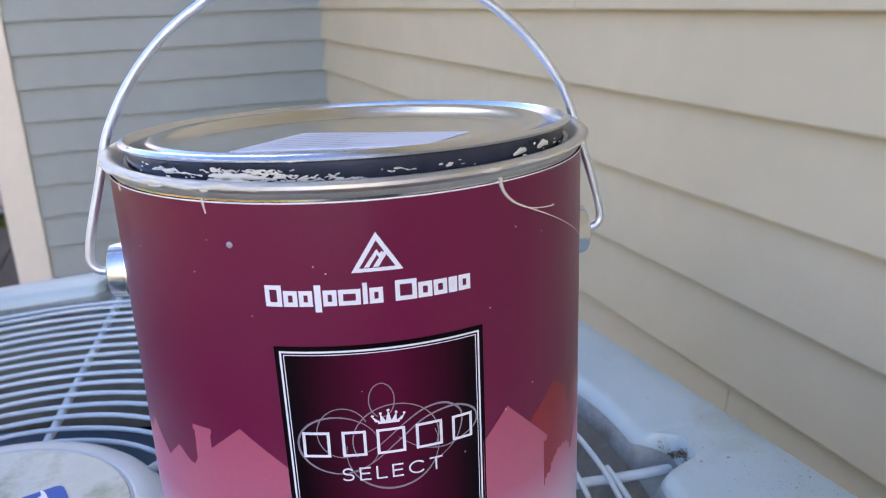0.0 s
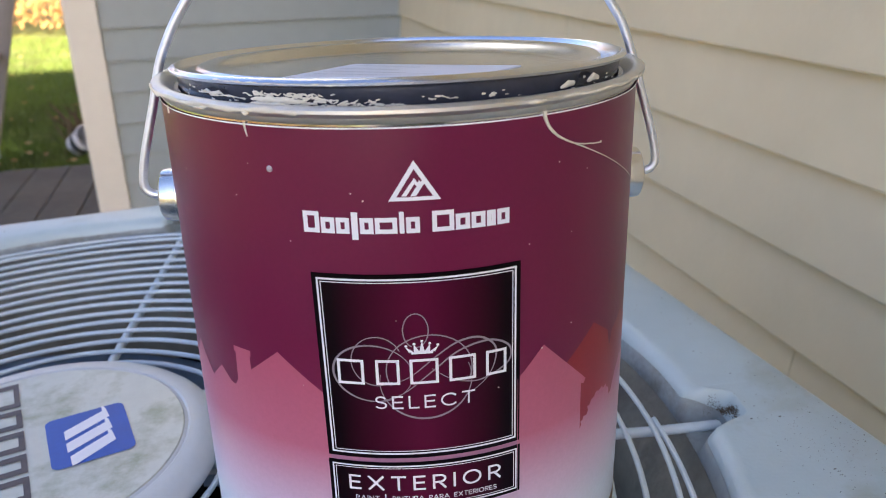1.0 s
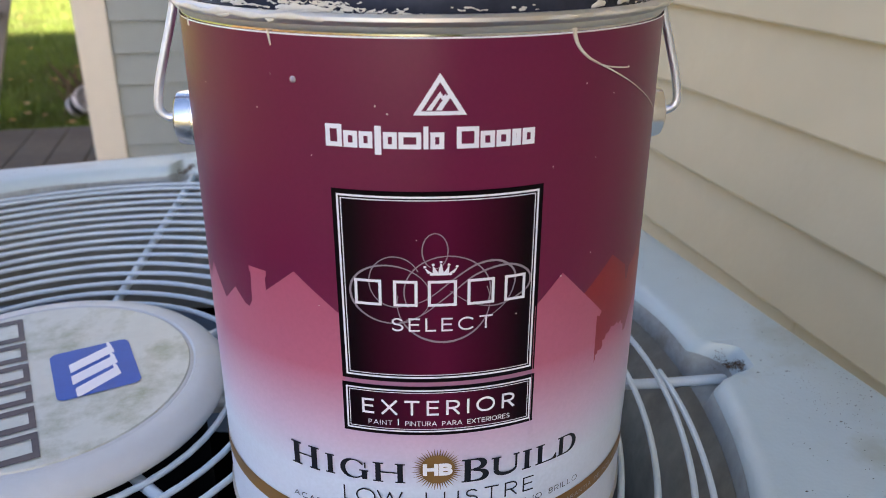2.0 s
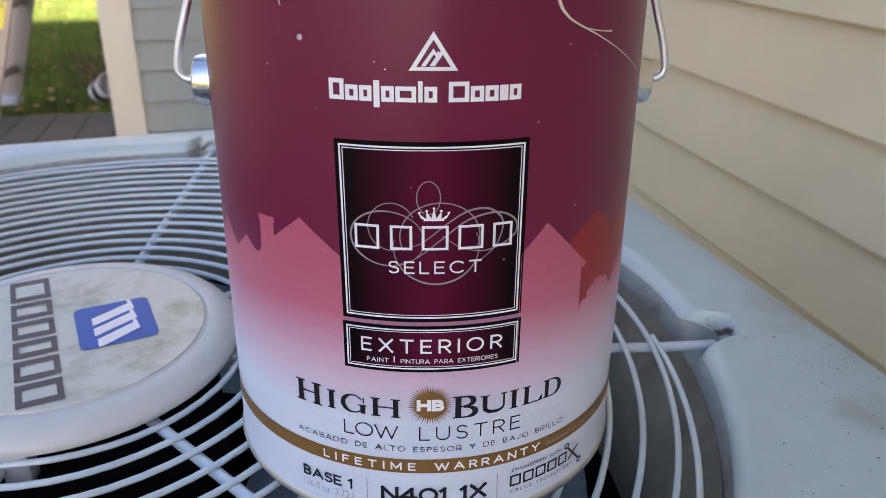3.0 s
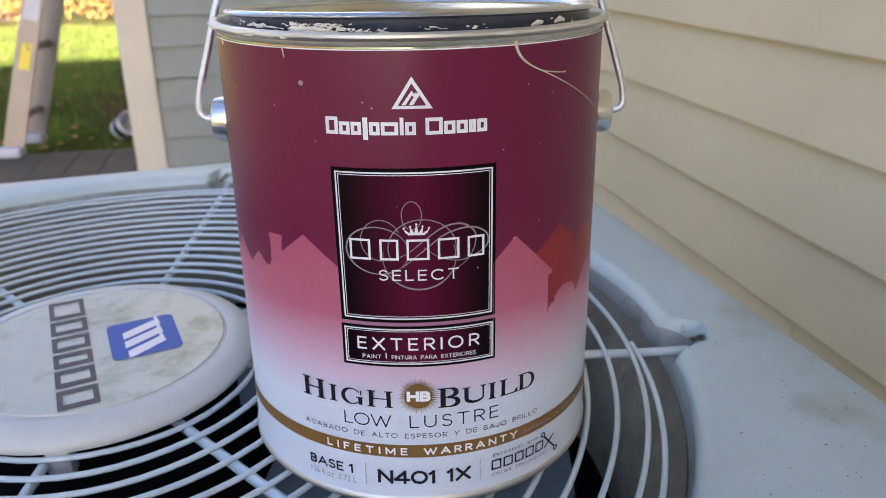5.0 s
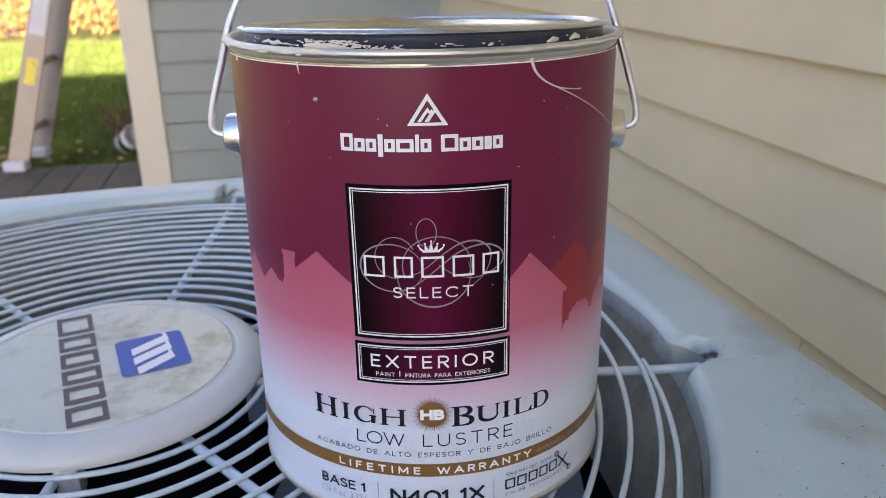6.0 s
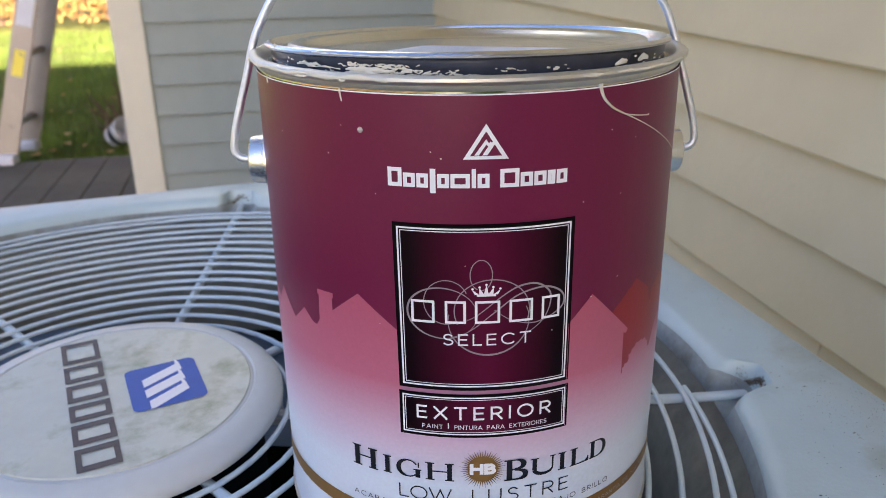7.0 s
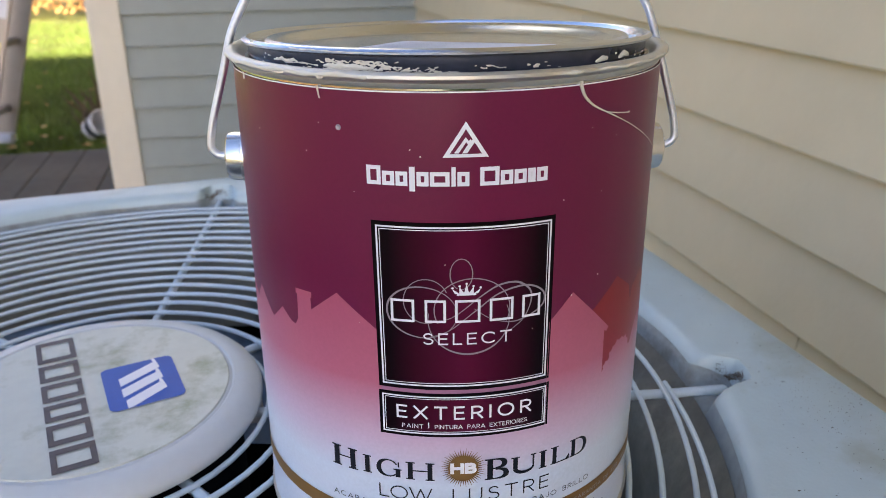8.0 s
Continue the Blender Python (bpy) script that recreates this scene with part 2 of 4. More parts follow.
# ---- ground, pad and deck ----
bm = bmesh.new()
N = 60
grid = {}
for i in range(N + 1):
    for j in range(N + 1):
        u, v = (i / N * 2 - 1), (j / N * 2 - 1)
        x, y = math.copysign(abs(u) ** 3, u) * 400, math.copysign(abs(v) ** 3, v) * 400
        grid[i, j] = bm.verts.new((x, y, 0.03 * noise.noise((x * 0.3, y * 0.3, 0)) - 0.03))
for i in range(N):
    for j in range(N):
        bm.faces.new((grid[i, j], grid[i + 1, j], grid[i + 1, j + 1], grid[i, j + 1]))
tagged(part("ground", bm, GRASS), "mown green lawn, sunlit further off", "lawn", kind="structure")

AC = Vector((-0.1815, 0.0532, Z0))
AC_TURN = 14.5
UNIT = pose(AC.x, AC.y, AC.z, 1.9) @ pose(0, 0, 0, 0, 0, AC_TURN)   # it stands slightly out of level
pad = box(bmesh.new(), (-0.46, -0.46, -0.1), (0.46, 0.46, 0.05), bevel=0.01)
tagged(part("unit_pad", pad, PAVE, smooth=False, m=UNIT @ pose(0, 0, -Z0 + 0.002)), "grey concrete pad under the cooling unit", "pad")

DECK_Z = 0.10
deck = empty("deck", pose(-1.35, 2.80, 0, 0, 0, 10), "weathered grey wooden deck beside the lawn", "deck", kind="structure")
bm = bmesh.new()
box(bm, (-2.4, -1.2, -0.05), (0.36, 0.52, DECK_Z - 0.03))
part("joists", bm, DECK, deck, smooth=False)
board = bmesh.new()
box(board, (-0.0695, -1.25, DECK_Z - 0.028), (0.0695, 0.55, DECK_Z), bevel=0.004)
first = part("board", board, DECK, deck, smooth=False)
first.matrix_basis = pose(-2.3, 0, 0)
for i in range(1, 19):
    o = new("board", first.data)
    o.parent = deck
    o.matrix_basis = pose(-2.3 + i * 0.142, random.uniform(-0.006, 0.006), random.uniform(-0.002, 0))

# the boards of the landing before the unit
landing = empty("landing", pose(-0.35, -2.9, 0, 0, 0, 9.5), "dark weathered wooden landing along the house", "deck", kind="structure")
part("joists", box(bmesh.new(), (-1.1, -1.6, -0.05), (1.28, 1.7, DECK_Z - 0.03)), DECK, landing, smooth=False)
plank = part("board", box(bmesh.new(), (-1.15, -0.068, DECK_Z - 0.028), (1.29, 0.068, DECK_Z), bevel=0.004), DECK, landing, smooth=False)
plank.matrix_basis = pose(0, -1.53, 0)
for i in range(1, 23):
    o = new("board", plank.data)
    o.parent = landing
    o.matrix_basis = pose(random.uniform(-0.006, 0), -1.53 + i * 0.142, random.uniform(-0.002, 0))

# ---- the cooling unit ----
unit = empty("cooling_unit", UNIT, "pale grey enamelled outdoor cooling unit with a wire fan guard", "air conditioner")
SPOKES = [k * 45.0 - AC_TURN for k in range(8)]


def square_at(a, half, corner_r, less=0.018):
    """Distance to a rounded square's edge in the direction a."""
    c, s = abs(math.cos(a)), abs(math.sin(a))
    hx, hy = half, half - less
    r = min(hx / max(c, 1e-6), hy / max(s, 1e-6))
    qx, qy = hx - corner_r, hy - corner_r
    if r * c > qx and r * s > qy:
        d = qx * c + qy * s
        r = d + math.sqrt(max(0.0, d * d - qx * qx - qy * qy + corner_r * corner_r))
    return r


LIP = [(0.3232, -0.016), (0.3246, -0.008), (0.3258, 0.0000), (0.3276, 0.0070), (0.3306, 0.0110), (0.3352, 0.0125)]
POCKET = [(0.3232, -0.016), (0.3256, -0.0088), (0.3366, -0.0056), (0.3440, -0.0038), (0.3480, 0.0052), (0.3510, 0.0125)]


def panel_profile(deg):
    """The panel's section at an angle: a rounded lip, with a pocket where a spoke is let in."""
    near = min(abs((deg - s + 180) % 360 - 180) for s in SPOKES)
    n = 1.0 / (1.0 + (near / 2.2) ** 8)
    return [(p[0] + (q[0] - p[0]) * n, p[1] + (q[1] - p[1]) * n) for p, q in zip(LIP, POCKET)]


def panel_z(r, deg):
    prof = panel_profile(deg)
    for p, q in zip(prof, prof[1:]):
        if p[0] <= r < q[0]:
            return p[1] + (q[1] - p[1]) * (r - p[0]) / (q[0] - p[0])
    return 0.0125


def top_panel():
    bm = bmesh.new()
    cols = []
    n = 2160
    for i in range(n):
        deg = 360.0 * i / n
        a = radians(deg)
        edge = square_at(a, 0.386, 0.05)
        inner = square_at(a, 0.379, 0.045)
        prof = panel_profile(deg)
        prof += [(max(prof[-1][0] + 0.002, min(0.365, inner - 0.004)), 0.0125), (inner, 0.0120), (edge - 0.002, 0.0085), (edge, 0.003), (edge, -0.035), (edge - 0.003, -0.036)]
        cols.append([bm.verts.new((r * math.cos(a), r * math.sin(a), z)) for r, z in prof])
    for i in range(n):
        A, B = cols[i], cols[(i + 1) % n]
        for j in range(len(A) - 1):
            bm.faces.new((A[j], B[j], B[j + 1], A[j + 1]))
    return bm


part("top_panel", top_panel(), AC_PAINT, unit, "pale grey enamelled top panel with dirt specks")


def dust_film():
    """Dust that clings to the inner wall of the panel's opening."""
    bm = bmesh.new()
    cols = []
    for i in range(1080):
        deg = i / 3.0
        a, top = radians(deg), 0.55 + 0.5 * noise.noise((math.cos(radians(deg)) * 4, math.sin(radians(deg)) * 4, 0))
        near = min(abs((deg - s + 180) % 360 - 180) for s in SPOKES)
        p = panel_profile(deg)[:5]
        # the film climbs higher in the pockets, darkening walls the sky lights too brightly
        q = min(1.0, max(0.0, (3.6 - near) / 1.8))
        q = q * q * (3 - 2 * q)
        p[3] = tuple(u + (w - u) * (top + (1 - top) * q) for u, w in zip(p[2], p[3]))
        p[4] = tuple(u + (w - u) * (0.02 + 0.7 * top * q) for u, w in zip(p[3], p[4]))
        cols.append([bm.verts.new(((r - 0.0004) * math.cos(a), (r - 0.0004) * math.sin(a), z + 0.0002)) for r, z in p])
    for A, B in zip(cols, cols[1:] + cols[:1]):
        for j in range(4):
            bm.faces.new((A[j], B[j], B[j + 1], A[j + 1]))
    return bm


DUST = material("wall_dust", (0.29, 0.325, 0.32), 0.8, vary=0.12, scale=30, bump=0.3, bump_scale=200, stain=(0.15, 0.14, 0.11), stain_scale=20, stain_from=0.5)
tagged(part("dust_film", dust_film(), DUST, unit, "grey dust on the opening's inner wall"), kind="stuff")
part("orifice", lathe([(0.3239, -0.006), (0.3190, -0.014), (0.3115, -0.022), (0.3050, -0.034), (0.3017, -0.055), (0.3017, -0.11), (0.3039, -0.11), (0.3039, -0.05), (0.3250, -0.008)], 128, True), ORIFICE, unit, "dusty grey fan orifice ring")
for k in range(4):
    m = pose(0, 0, 0, 0, 0, 90 * k) if k % 2 else pose(0, 0.018 if k == 0 else -0.018, 0, 0, 0, 90 * k)
    bm = bmesh.new()
    prof = [(-0.376, -0.62)]
    for i in range(22):
        z = -0.60 + i * 0.025
        prof += [(-0.380, z), (-0.370, z + 0.02), (-0.380, z + 0.021)]
    prof += [(-0.376, -0.034), (-0.366, -0.034), (-0.366, -0.62)]
    ends = [[bm.verts.new((x, y, z)) for y, z in prof] for x in (-0.363, 0.363)]
    for i in range(len(prof)):
        j = (i + 1) % len(prof)
        bm.faces.new((ends[0][i], ends[0][j], ends[1][j], ends[1][i]))
    part("louvred_side", bm, AC_PAINT, unit, smooth=False, m=m)
    bm = box(bmesh.new(), (-0.386, -0.386, -0.68), (-0.352, -0.352, -0.034), m, bevel=0.006)
    part("corner_post", bm, AC_PAINT, unit)
part("base_pan", box(bmesh.new(), (-0.386, -0.386, -0.70), (0.386, 0.386, -0.62), bevel=0.006), AC_PAINT, unit)
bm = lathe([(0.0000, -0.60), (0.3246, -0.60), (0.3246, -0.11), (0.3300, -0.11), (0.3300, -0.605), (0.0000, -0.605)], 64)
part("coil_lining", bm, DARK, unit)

# the guard: rings on eight spokes
RING_R = [0.0880 + 0.0137 * i + 0.00005 * i * i for i in range(16)]
WZ = 0.0019
for r in RING_R:
    n = max(48, int(r * 520))
    pts = [(r * math.cos(2 * math.pi * i / n), r * math.sin(2 * math.pi * i / n), WZ + 0.0003 * math.sin(i * 0.7 + r * 90)) for i in range(n)]
    part("guard_ring", tube(pts, 0.0015, 8, closed=True), WIRE, unit)
pts = []
for i in range(161):
    a = -AC_TURN + 1.0 - i * 2.1
    r = 0.3075 + 0.0070 * min(1.0, i / 12)
    pts.append((r * math.cos(radians(a)), r * math.sin(radians(a)), WZ + 0.0002))
part("guard_ring", tube(pts, 0.0015, 8), WIRE, unit, "outermost guard wire that ends at a spoke")
for s in SPOKES:
    c, q = math.cos(radians(s)), math.sin(radians(s))
    pts = [(r * c, r * q, WZ - 0.0037 + 0.0012 * max(0.0, r - 0.308) / 0.033) for r in (0.045, 0.08, 0.15, 0.22, 0.30, 0.308, 0.316, 0.328, 0.3400, 0.3415)]
    part("spoke", tube(pts, lambda t: 0.0027 if t < 0.95 else 0.0018, 12), WIRE, unit)

# the motor cap in the middle, with its printed disc
cap = part("motor_cap", lathe([(0.0000, 0.0153), (0.0718, 0.0153), (0.0729, 0.0148), (0.0739, 0.0156), (0.0785, 0.0154), (0.0835, 0.0138), (0.0868, 0.0106), (0.0881, 0.0084), (0.0881, 0.0058), (0.0873, 0.0045), (0.0850, 0.0042), (0.0000, 0.0040)], 128), CAP, unit, "off-white plastic motor cap", m=pose(*(Matrix.Rotation(radians(-AC_TURN), 3, "Z") @ Vector((-0.0035, 0.0, 0.0)))))
disc = part("printed_disc", lathe([(0.0000, 0.0160), (0.0708, 0.0160), (0.0713, 0.0154), (0.0713, 0.0148)], 96), DISC, cap, "white label disc with moss stains")
for k in range(4):
    a = radians(-46 + 90 * k + 38)
    b = box(bmesh.new(), (0.076, -0.006, -0.012), (0.087, 0.006, 0.0045), pose(0, 0, 0, 0, 0, math.degrees(a)), bevel=0.002)
    part("clip", b, CAP, cap)
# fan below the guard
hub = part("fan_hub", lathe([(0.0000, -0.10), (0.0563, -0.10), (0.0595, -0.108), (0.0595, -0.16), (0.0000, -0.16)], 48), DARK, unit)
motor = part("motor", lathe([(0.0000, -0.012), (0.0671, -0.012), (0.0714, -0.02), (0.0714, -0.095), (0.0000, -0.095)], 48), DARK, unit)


def fan_blade(a):
    """A broad, cambered sheet with a straight root and a round tip."""
    bm = bmesh.new()
    rows = []
    ca, sa = math.cos(a), math.sin(a)
    for i in range(13):
        f = i / 12
        row = []
        for k in range(11):
            u = k / 5 - 1
            w = 0.112 * u
            x = 0.085 + f * (math.sqrt(max(0.0, 0.272 ** 2 - w * w)) - 0.085)
            row.append(bm.verts.new((x * ca - w * sa, x * sa + w * ca, -0.086 + 0.022 * u + 0.008 * (1 - u * u))))
        rows.append(row)
    for A, B in zip(rows, rows[1:]):
        for k in range(10):
            bm.faces.new((A[k], A[k + 1], B[k + 1], B[k]))
    bmesh.ops.solidify(bm, geom=bm.faces[:], thickness=0.0015)
    return bm


for k in range(3):
    part("fan_blade", fan_blade(radians(-14 - AC_TURN + 120 * k)), BLADE, unit, "blue-grey sheet metal fan blade")

# ---- the paint can ----
can = empty("paint_can", pose(0, 0, Z0 + 0.0035), "burgundy and white labelled metal paint can on the fan guard", "paint can")
R = 0.0825
H0 = 0.0035
# heights below are above the unit's guard
body = part("body", lathe([(0.0, 0.003), (0.079, 0.003), (R - 0.0004, 0.0040), (R - 0.0004, 0.1914)], 160), BANDSTEEL, can, "bare tinplate body")
part("bottom_seam", lathe([(0.0788, 0.0032), (0.0800, -0.0003), (0.0818, -0.0008), (0.0832, 0.0008), (0.0834, 0.0022), (0.0828, 0.0034), (R - 0.0003, 0.0041)], 160), RIMSTEEL, can, "dull rolled bottom seam")
rim = part("rim", lathe([(R - 0.0004, 0.1902), (R + 0.0002, 0.1912), (R + 0.0004, 0.1920), (R + 0.0018, 0.1926), (R + 0.0026, 0.1935), (R + 0.0025, 0.1945), (R + 0.0014, 0.1952), (R - 0.0004, 0.1952), (R - 0.0020, 0.1944), (R - 0.0034, 0.1929), (R - 0.0060, 0.1916), (0.0772, 0.1915), (0.0768, 0.1844)], 160), RIMSTEEL, can, "paint-smeared tinplate rim")
lining = part("inner_plug", lathe([(0.0780, 0.1864), (0.0780, 0.1924), (0.0766, 0.1924), (0.0766, 0.1864)], 128, True), GROOVE, can, "dark blue lining under the lid")
LID_Z = 0.1967
LID = pose(0, 0, LID_Z, -2.2, 0, 0)
lid = part("lid", lathe([(0.0, -0.0030), (0.0584, -0.0030), (0.0615, -0.0026), (0.0646, -0.0004), (0.0672, 0.0010), (0.0690, 0.0012), (0.0702, 0.0004), (0.0708, -0.0020), (0.0711, -0.0088), (0.0752, -0.0090), (0.0757, -0.0012), (0.0763, 0.0013), (0.0771, 0.0020), (0.0784, 0.0016), (0.0789, 0.0010), (0.0786, 0.0002), (0.0773, -0.0004)], 160), LIDSTEEL, can, "shiny tinplate lid set slightly askew", m=LID)
part("lid_skirt", lathe([(0.0769, -0.0005), (0.0759, -0.0060), (0.0745, -0.0080)], 128), GROOVE, lid, "dark lacquered lid skirt")
for sx in (-1, 1):
    m = pose(sx * R, 0, 0.1505, 0, sx * 90, 0)
    ear = part("ear", lathe([(0.0, 0.0078), (0.0030, 0.0078), (0.0036, 0.0070), (0.0082, 0.0070), (0.0094, 0.0062), (0.0098, 0.0045), (0.0100, 0.0010), (0.0118, 0.0002), (0.0118, -0.0012), (0.0, -0.0012)], 40), STEEL, can, "domed tinplate bail ear", m=m)
BAIL_C, BAIL_R = 0.1634, 0.0908
pts = [(-0.0895, 0, 0.1506), (-0.0930, 0, 0.1510), (-0.0953, 0, 0.1528), (-0.0959, 0, 0.1560), (-0.0944, 0, 0.1640), (-0.0912, 0, 0.1745), (-0.0880, 0, 0.1845)]
arc = [(-BAIL_R * math.cos(radians(a)), 0, BAIL_C + BAIL_R * math.sin(radians(a))) for a in range(22, 160, 6)]
line = smooth_line(pts + arc + [(-x, y, z) for x, y, z in reversed(pts)], 6)
part("bail", tube(line, 0.0016, 10), WIRESTEEL, can, "bent zinc wire handle")


def printed(x, y):
    """Where the print's drawing lies on the can: angle, and height above the guard."""
    a = x / R
    return a * (1.094 + 0.045 * a * a), 1.086 * y - 0.0009


def wrap(bm, off, step=0.0025):
    """Bend a flat drawing (x along the girth, y height, as drawn) round the can."""
    bm.normal_update()
    bmesh.ops.triangulate(bm, faces=bm.faces[:])
    lo, hi = min(v.co.x for v in bm.verts), max(v.co.x for v in bm.verts)
    x = math.ceil(lo / step) * step
    while x < hi:
        bmesh.ops.bisect_plane(bm, geom=bm.verts[:] + bm.edges[:] + bm.faces[:], plane_co=(x, 0, 0), plane_no=(1, 0, 0), dist=1e-7)
        x += step
    for v in bm.verts:
        a, h = printed(v.co.x, v.co.y)
        r = R + off + v.co.z
        v.co = (r * math.sin(a), -r * math.cos(a), h - H0)
    return bm


def arc_x(deg):
    return radians(deg) * R


def poly(bm, pts):
    """A flat filled outline; points of (degrees round the can, height)."""
    bm.faces.new([bm.verts.new((arc_x(a), h, 0)) for a, h in pts])
    return bm


def rect(bm, a0, a1, h0, h1):
    return poly(bm, [(a0, h0), (a1, h0), (a1, h1), (a0, h1)])


def border(bm, a0, a1, h0, h1, inset, wide):
    d = math.degrees(inset / R)
    w = math.degrees(wide / R)
    a0, a1, h0, h1 = a0 + d, a1 - d, h0 + inset, h1 - inset
    rect(bm, a0, a1, h0, h0 + wide)
    rect(bm, a0, a1, h1 - wide, h1)
    rect(bm, a0, a0 + w, h0 + wide, h1 - wide)
    rect(bm, a1 - w, a1, h0 + wide, h1 - wide)
    return bm


def ribbon(bm, pts, wide, lift=0.0):
    """A thin drawn line through points of (x metres, height)."""
    P = [Vector((x, h, lift)) for x, h in pts]
    left = []
    for i, p in enumerate(P):
        d = (P[min(i + 1, len(P) - 1)] - P[max(i - 1, 0)]).normalized()
        w = wide(i / (len(P) - 1)) if callable(wide) else wide
        nrm = Vector((-d.y, d.x, 0)) * w / 2
        left.append((bm.verts.new(p + nrm), bm.verts.new(p - nrm)))
    for (a, b), (c, d) in zip(left, left[1:]):
        bm.faces.new((a, b, d, c))
    return bm


def lettering(text, a0, a1, base, cap, bold=0.0):
    """Words in the built-in font, fitted to a width and a capital height."""
    cu = bpy.data.curves.new("words", "FONT")
    cu.body = text
    cu.offset = bold
    cu.resolution_u = 3
    ob = new("words", cu)
    me = bpy.data.meshes.new_from_object(ob.evaluated_get(bpy.context.evaluated_depsgraph_get()))
    bpy.data.objects.remove(ob)
    bpy.data.curves.remove(cu)
    bm = bmesh.new()
    bm.from_mesh(me)
    bpy.data.meshes.remove(me)
    xs, ys = [v.co.x for v in bm.verts], [v.co.y for v in bm.verts]
    sx = (arc_x(a1) - arc_x(a0)) / (max(xs) - min(xs))
    sy = cap / (max(ys) - min(ys))
    for v in bm.verts:
        v.co = (arc_x(a0) + (v.co.x - min(xs)) * sx, base + (v.co.y - min(ys)) * sy, 0)
    return bm


BURGUNDY = (0.136, 0.0062, 0.042)
PINK = (0.40, 0.085, 0.138)
WHITE = (0.585, 0.648, 0.745)
FADE = (0.56, 0.405, 0.52)
LABEL = height_ramp(material("label_print", WHITE, 0.32, bump=0.05, bump_scale=3200, spec=0.36), [(0.0, WHITE), (0.045, WHITE), (0.064, FADE), (0.077, (0.50, 0.26, 0.38)), (0.098, (0.150, 0.0115, 0.050)), (0.125, BURGUNDY), (0.18, BURGUNDY)])
SKYLINE = height_ramp(material("skyline_print", PINK, 0.32, bump=0.05, bump_scale=3200, spec=0.36), [(0.0, WHITE), (0.045, WHITE), (0.064, FADE), (0.087, (0.44, 0.125, 0.190)), (0.12, PINK)])
REDROOF = height_ramp(material("red_roof_print", PINK, 0.30, spec=0.28), [(0.06, (0.30, 0.03, 0.05)), (0.12, (0.24, 0.022, 0.028))])
INK = material("black_ink", (0.004, 0.002, 0.003), 0.30, spec=0.07)
BLACK = material("text_ink", (0.010, 0.011, 0.016), 0.4, spec=0.3)
WHITEINK = material("white_ink", (0.80, 0.80, 0.82), 0.36, spec=0.28)
GOLD = material("gold_ink", (0.195, 0.104, 0.026), 0.36)
GREYINK = material("grey_ink", (0.26, 0.22, 0.24), 0.4)
PALEINK = material("pale_ink", (0.33, 0.33, 0.36), 0.4)
PANEL = material("panel_ink", (0.07, 0.008, 0.028), 0.30, spec=0.08)

label = part("label", wrap(rect(bmesh.new(), -132, 132, 0.0073, 0.1786), 0.0, 0.004), LABEL, can, "paper label fading from burgundy to white")


def bow(cx, cy, rx, ry, a0, a1, n=14):
    return [(cx + rx * math.cos(radians(a0 + (a1 - a0) * i / n)), cy + ry * math.sin(radians(a0 + (a1 - a0) * i / n))) for i in range(n + 1)]


